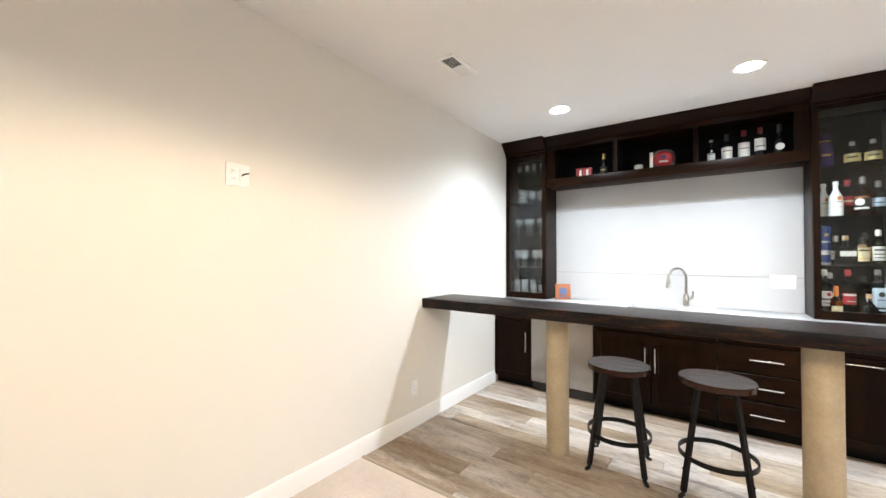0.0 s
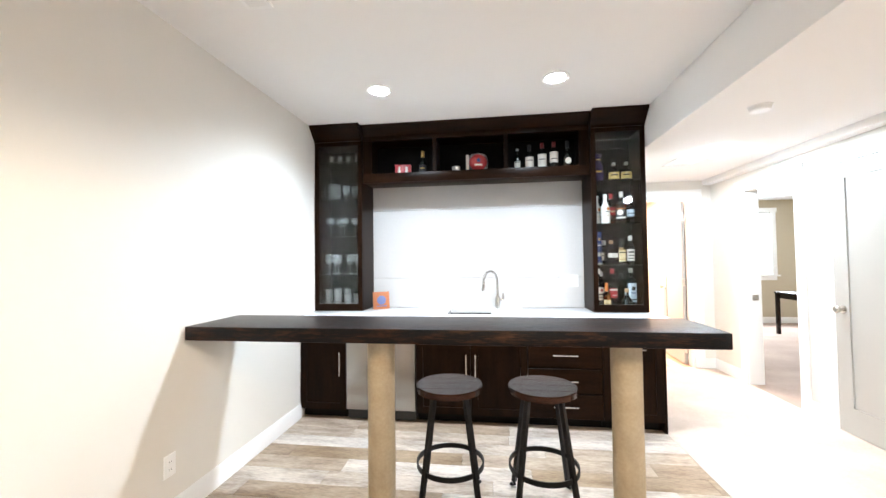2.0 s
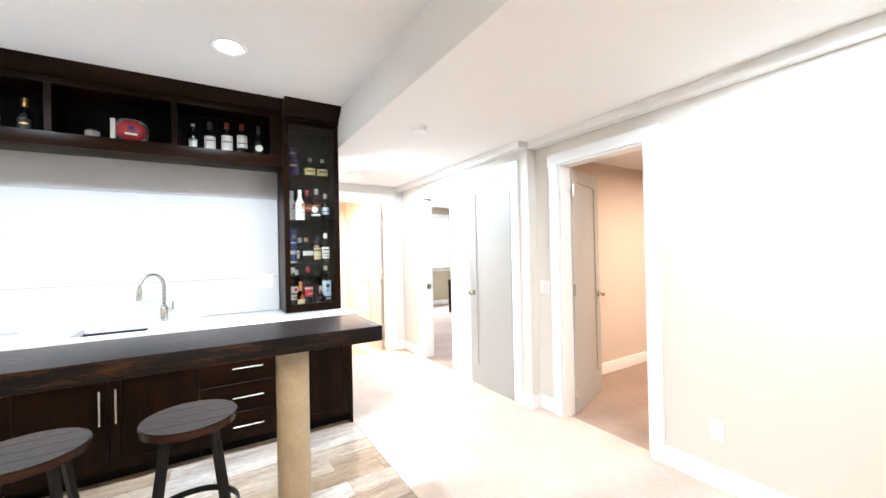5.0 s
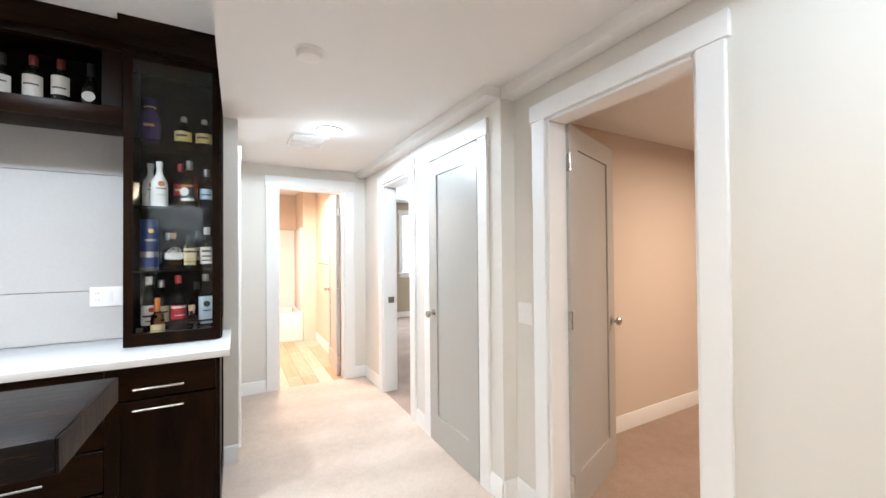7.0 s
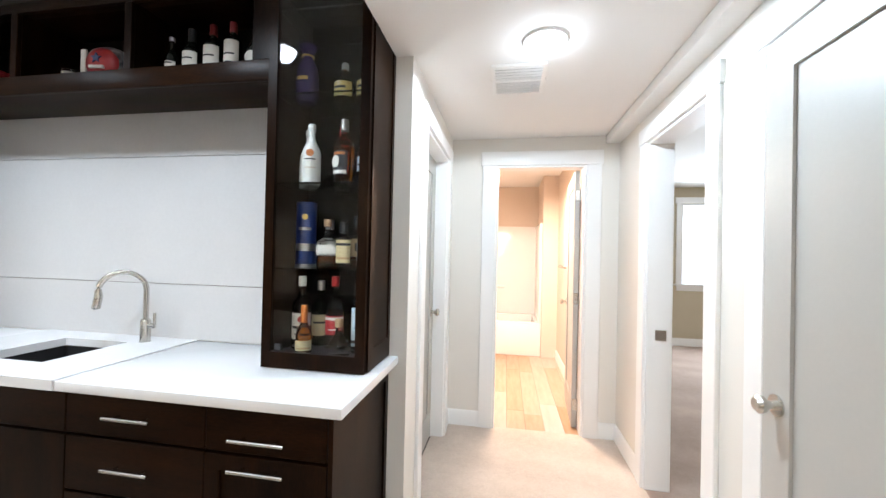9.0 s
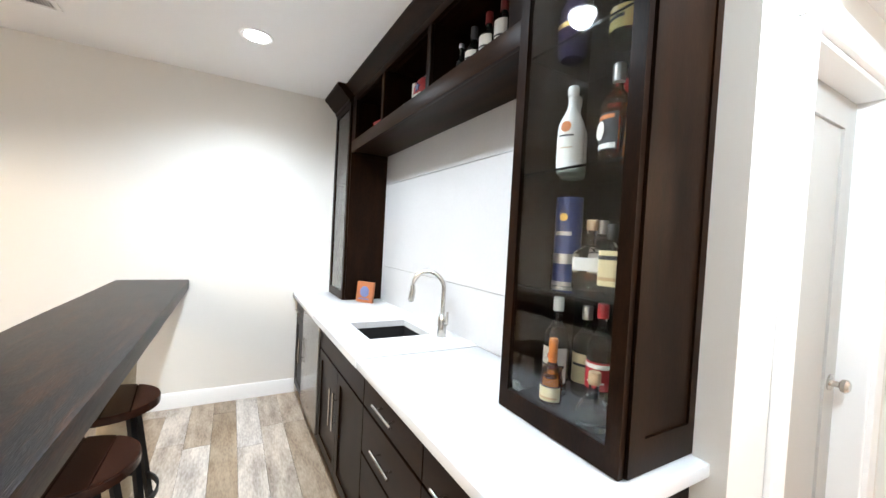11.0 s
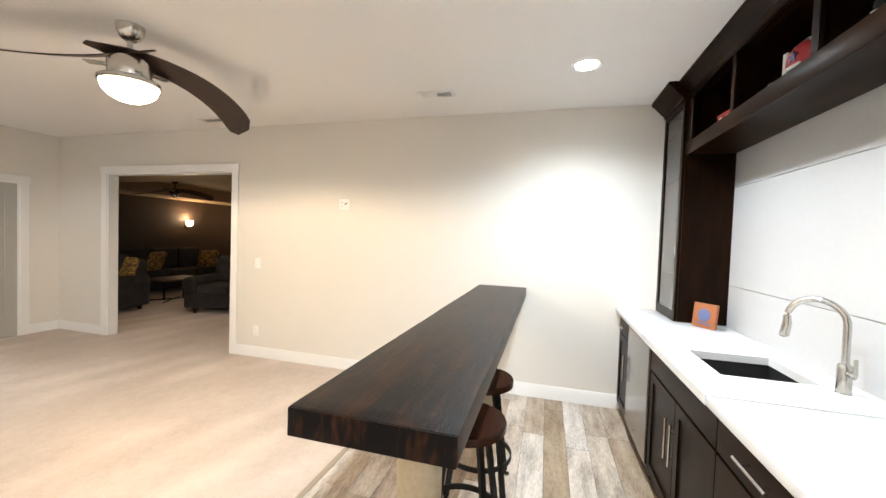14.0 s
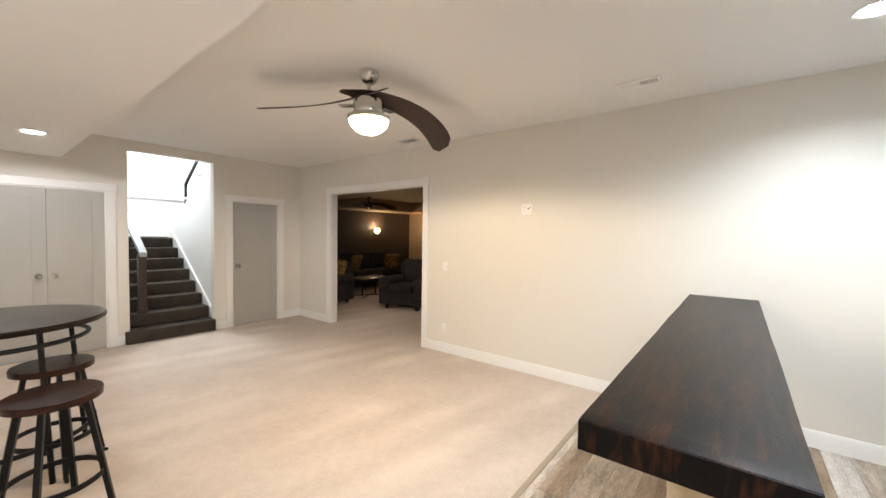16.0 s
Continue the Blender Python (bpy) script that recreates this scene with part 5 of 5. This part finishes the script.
for s in (-0.25, 0.25):
    part("post", tube([(0, s, 0), (-0.065, s, 0)], [0.018, 0.012], 12), NICKEL, bar2)

# ---- bedroom desk ----
dk = thing("desk", 7.05, 3.3, 0.006, "dark wooden desk with straight legs", "desk")
part("desktop", boxed(-0.5, 0.5, -0.28, 0.28, 0.70, 0.735, 0.004), TABLE_WOOD, dk)
part("apron", boxed(-0.46, 0.46, -0.25, 0.25, 0.62, 0.699), TABLE_WOOD, dk)
for sx in (-0.46, 0.46):
    for sy in (-0.25, 0.25):
        part("leg", boxed(sx - 0.025, sx + 0.025, sy - 0.025, sy + 0.025, 0, 0.70, 0.003), TABLE_WOOD, dk)


# ---- theater furniture ----
def soft(x0, x1, y0, y1, z0, z1, r=0.06):
    return boxed(x0, x1, y0, y1, z0, z1, r, 4)


def upholstered(name, x, y, rz, width, label, seats, category):
    root = thing(name, x, y, 0.006, label, category, rz=rz)
    w = width / 2
    part("base", soft(-w + 0.1, w - 0.1, -0.42, 0.44, 0.10, 0.34, 0.03), FABRIC, root)
    for s in (-1, 1):
        arm = part("arm", soft(s * w - 0.11 - (0.11 if s > 0 else -0.11), s * w + 0.11 - (0.11 if s > 0 else -0.11), -0.44, 0.44, 0.09, 0.50, 0.04), FABRIC, root)
        part("arm_roll", tube([(s * (w - 0.10), -0.46, 0.50), (s * (w - 0.10), -0.44, 0.50), (s * (w - 0.10), 0.42, 0.50)], [0.10, 0.125, 0.125], 20), FABRIC, arm)
    part("back", soft(-w + 0.08, w - 0.08, 0.24, 0.50, 0.30, 0.88, 0.10), FABRIC, root)
    span = (width - 0.46) / seats
    for k in range(seats):
        a = -w + 0.23 + k * span
        part("seat_cushion", soft(a + 0.004, a + span - 0.004, -0.46, 0.22, 0.33, 0.49, 0.05), FABRIC, root)
        part("back_cushion", soft(a + 0.01, a + span - 0.01, 0.10, 0.30, 0.48, 0.96, 0.08), FABRIC, root)
    for sx in (-w + 0.16, w - 0.16):
        for sy in (-0.36, 0.40):
            part("foot", turned([(0.028, 0.0), (0.04, 0.05), (0.045, 0.10)], 16, cx=sx, cy=sy), BLADE, root)
    return root


upholstered("armchair", -1.92, -6.78, 104, 0.98, "charcoal chenille armchair with rolled arms", 1, "armchair")
upholstered("sofa", -3.2, -9.75, 180, 2.3, "charcoal chenille sofa against the dark wall", 3, "sofa")
upholstered("loveseat", -0.85, -8.6, 100, 1.5, "charcoal chenille loveseat seen from its side", 2, "sofa")
for x, y, rz, rx in ((-2.55, -9.42, 20, -20), (-3.9, -9.45, -15, -22), (-1.05, -8.15, 100, -20)):
    pl = thing("throw_pillow", x, y, 0.50, "gold and brown patterned throw pillow on the sofa", "pillow", "throw pillows", rz=rz)
    bm = boxed(-0.22, 0.22, -0.06, 0.06, 0.0, 0.42, 0.055, 4)
    p = part("cushion", bm, PILLOW, pl)
    p.matrix_basis = pose(0, 0, 0.02, rx)
ct = thing("coffee_table", -2.3, -8.5, 0.006, "low dark coffee table with crossed metal feet", "coffee table")
part("tabletop", boxed(-0.45, 0.45, -0.3, 0.3, 0.40, 0.435, 0.005), BLADE, ct)
for s in (-1, 1):
    part("foot_bar", tube([(-0.4, -0.25 * s, 0.012), (0.4, 0.25 * s, 0.012)], 0.012, 8), BLACK_METAL, ct)
    part("post", tube([(s * 0.2, 0, 0.012), (s * 0.2, 0, 0.40)], 0.018, 10), BLACK_METAL, ct)


def sconce(x, y, rz):
    root = thing("wall_sconce", x, y, 1.57, "amber glass wall sconce, lit", "wall lamp", "theater wall lamps", rz=rz)
    part("back_plate", boxed(-0.05, 0.05, 0.0, 0.02, -0.14, 0.0, 0.004), BLACK_METAL, root)
    part("arm", tube([(0, 0.02, -0.10), (0, 0.09, -0.10), (0, 0.11, -0.07)], 0.010, 10), BLACK_METAL, root)
    part("shade", turned([(0.045, -0.07), (0.075, -0.02), (0.085, 0.08), (0.082, 0.08), (0.07, -0.015)], 28, cx=0.0, cy=0.11), SCONCE, root, "glowing amber glass shade")


sconce(-4.15, -10.4, 0)
sconce(-5.7, -9.5, -90)
tf = thing("ceiling_fan", -2.7, -9.0, 2.45, "dark ceiling fan in the theater room, unlit", "ceiling fan")
part("canopy", turned([(0.03, -0.07), (0.06, -0.04), (0.065, 0.0)], 20), BLADE, tf)
part("downrod", turned([(0.013, -0.16), (0.013, -0.06)], 12), BLADE, tf)
part("motor_housing", turned([(0.07, -0.29), (0.10, -0.27), (0.11, -0.2), (0.06, -0.16), (0.02, -0.155)], 28), BLADE, tf)
for ang in (170, 290, 50):
    b = part("blade", blade_mesh(), BLADE, tf)
    b.matrix_basis = pose(0, 0, -0.21, 0, 0, ang)
part("light_cup", turned([(0.03, -0.35), (0.055, -0.33), (0.06, -0.29)], 20), NICKEL, tf)
downlight(-1.3, -6.6, 2.447, "round recessed downlight in the theater ceiling, lit")

# ---- floor planks ----
planks = structure("floor_planks", boxed(0.0, 2.99, -2.476, 0.0, -0.0055, -0.003), UNDER, "bed under the mixed grey and brown planks", "floor")
lengths = (1.22, 0.9, 1.22, 1.05)
W = 0.152
shared = {}
rng = random.Random(11)
rows = int(2.476 / W) + 1
for r in range(rows):
    y1 = 0.0 - r * W
    y0 = max(y1 - W, -2.476)
    x = -rng.uniform(0.1, 1.1)
    while x < 2.99:
        L = rng.choice(lengths)
        a, b = max(x, 0.0), min(x + L, 2.99)
        if b - a > 0.03:
            part("plank", boxed(a + 0.0008, b - 0.0008, y0 + 0.0008, y1 - 0.0008, -0.003, 0.003 + rng.uniform(-0.0003, 0.0003), 0.0012, 1), PLANK, planks)
        x += L
bplanks = structure("floor_bath_planks", boxed(2.5, 4.20, BATH_Y, 3.5, -0.0055, -0.003), UNDER, "bed under the pale bathroom planks", "floor")
for r in range(12):
    x0 = 2.5 + r * 0.15
    x1 = min(x0 + 0.15, 4.20)
    y = BATH_Y - rng.uniform(0.1, 0.9)
    while y < 3.5:
        a, b = max(y, BATH_Y + 0.02), min(y + 1.2, 3.5)
        if b - a > 0.03 and x1 - x0 > 0.02:
            part("plank", boxed(x0 + 0.0008, x1 - 0.0008, a + 0.0008, b - 0.0008, -0.003, 0.003, 0.0012, 1), BATH_PLANK, bplanks)
        y += 1.2
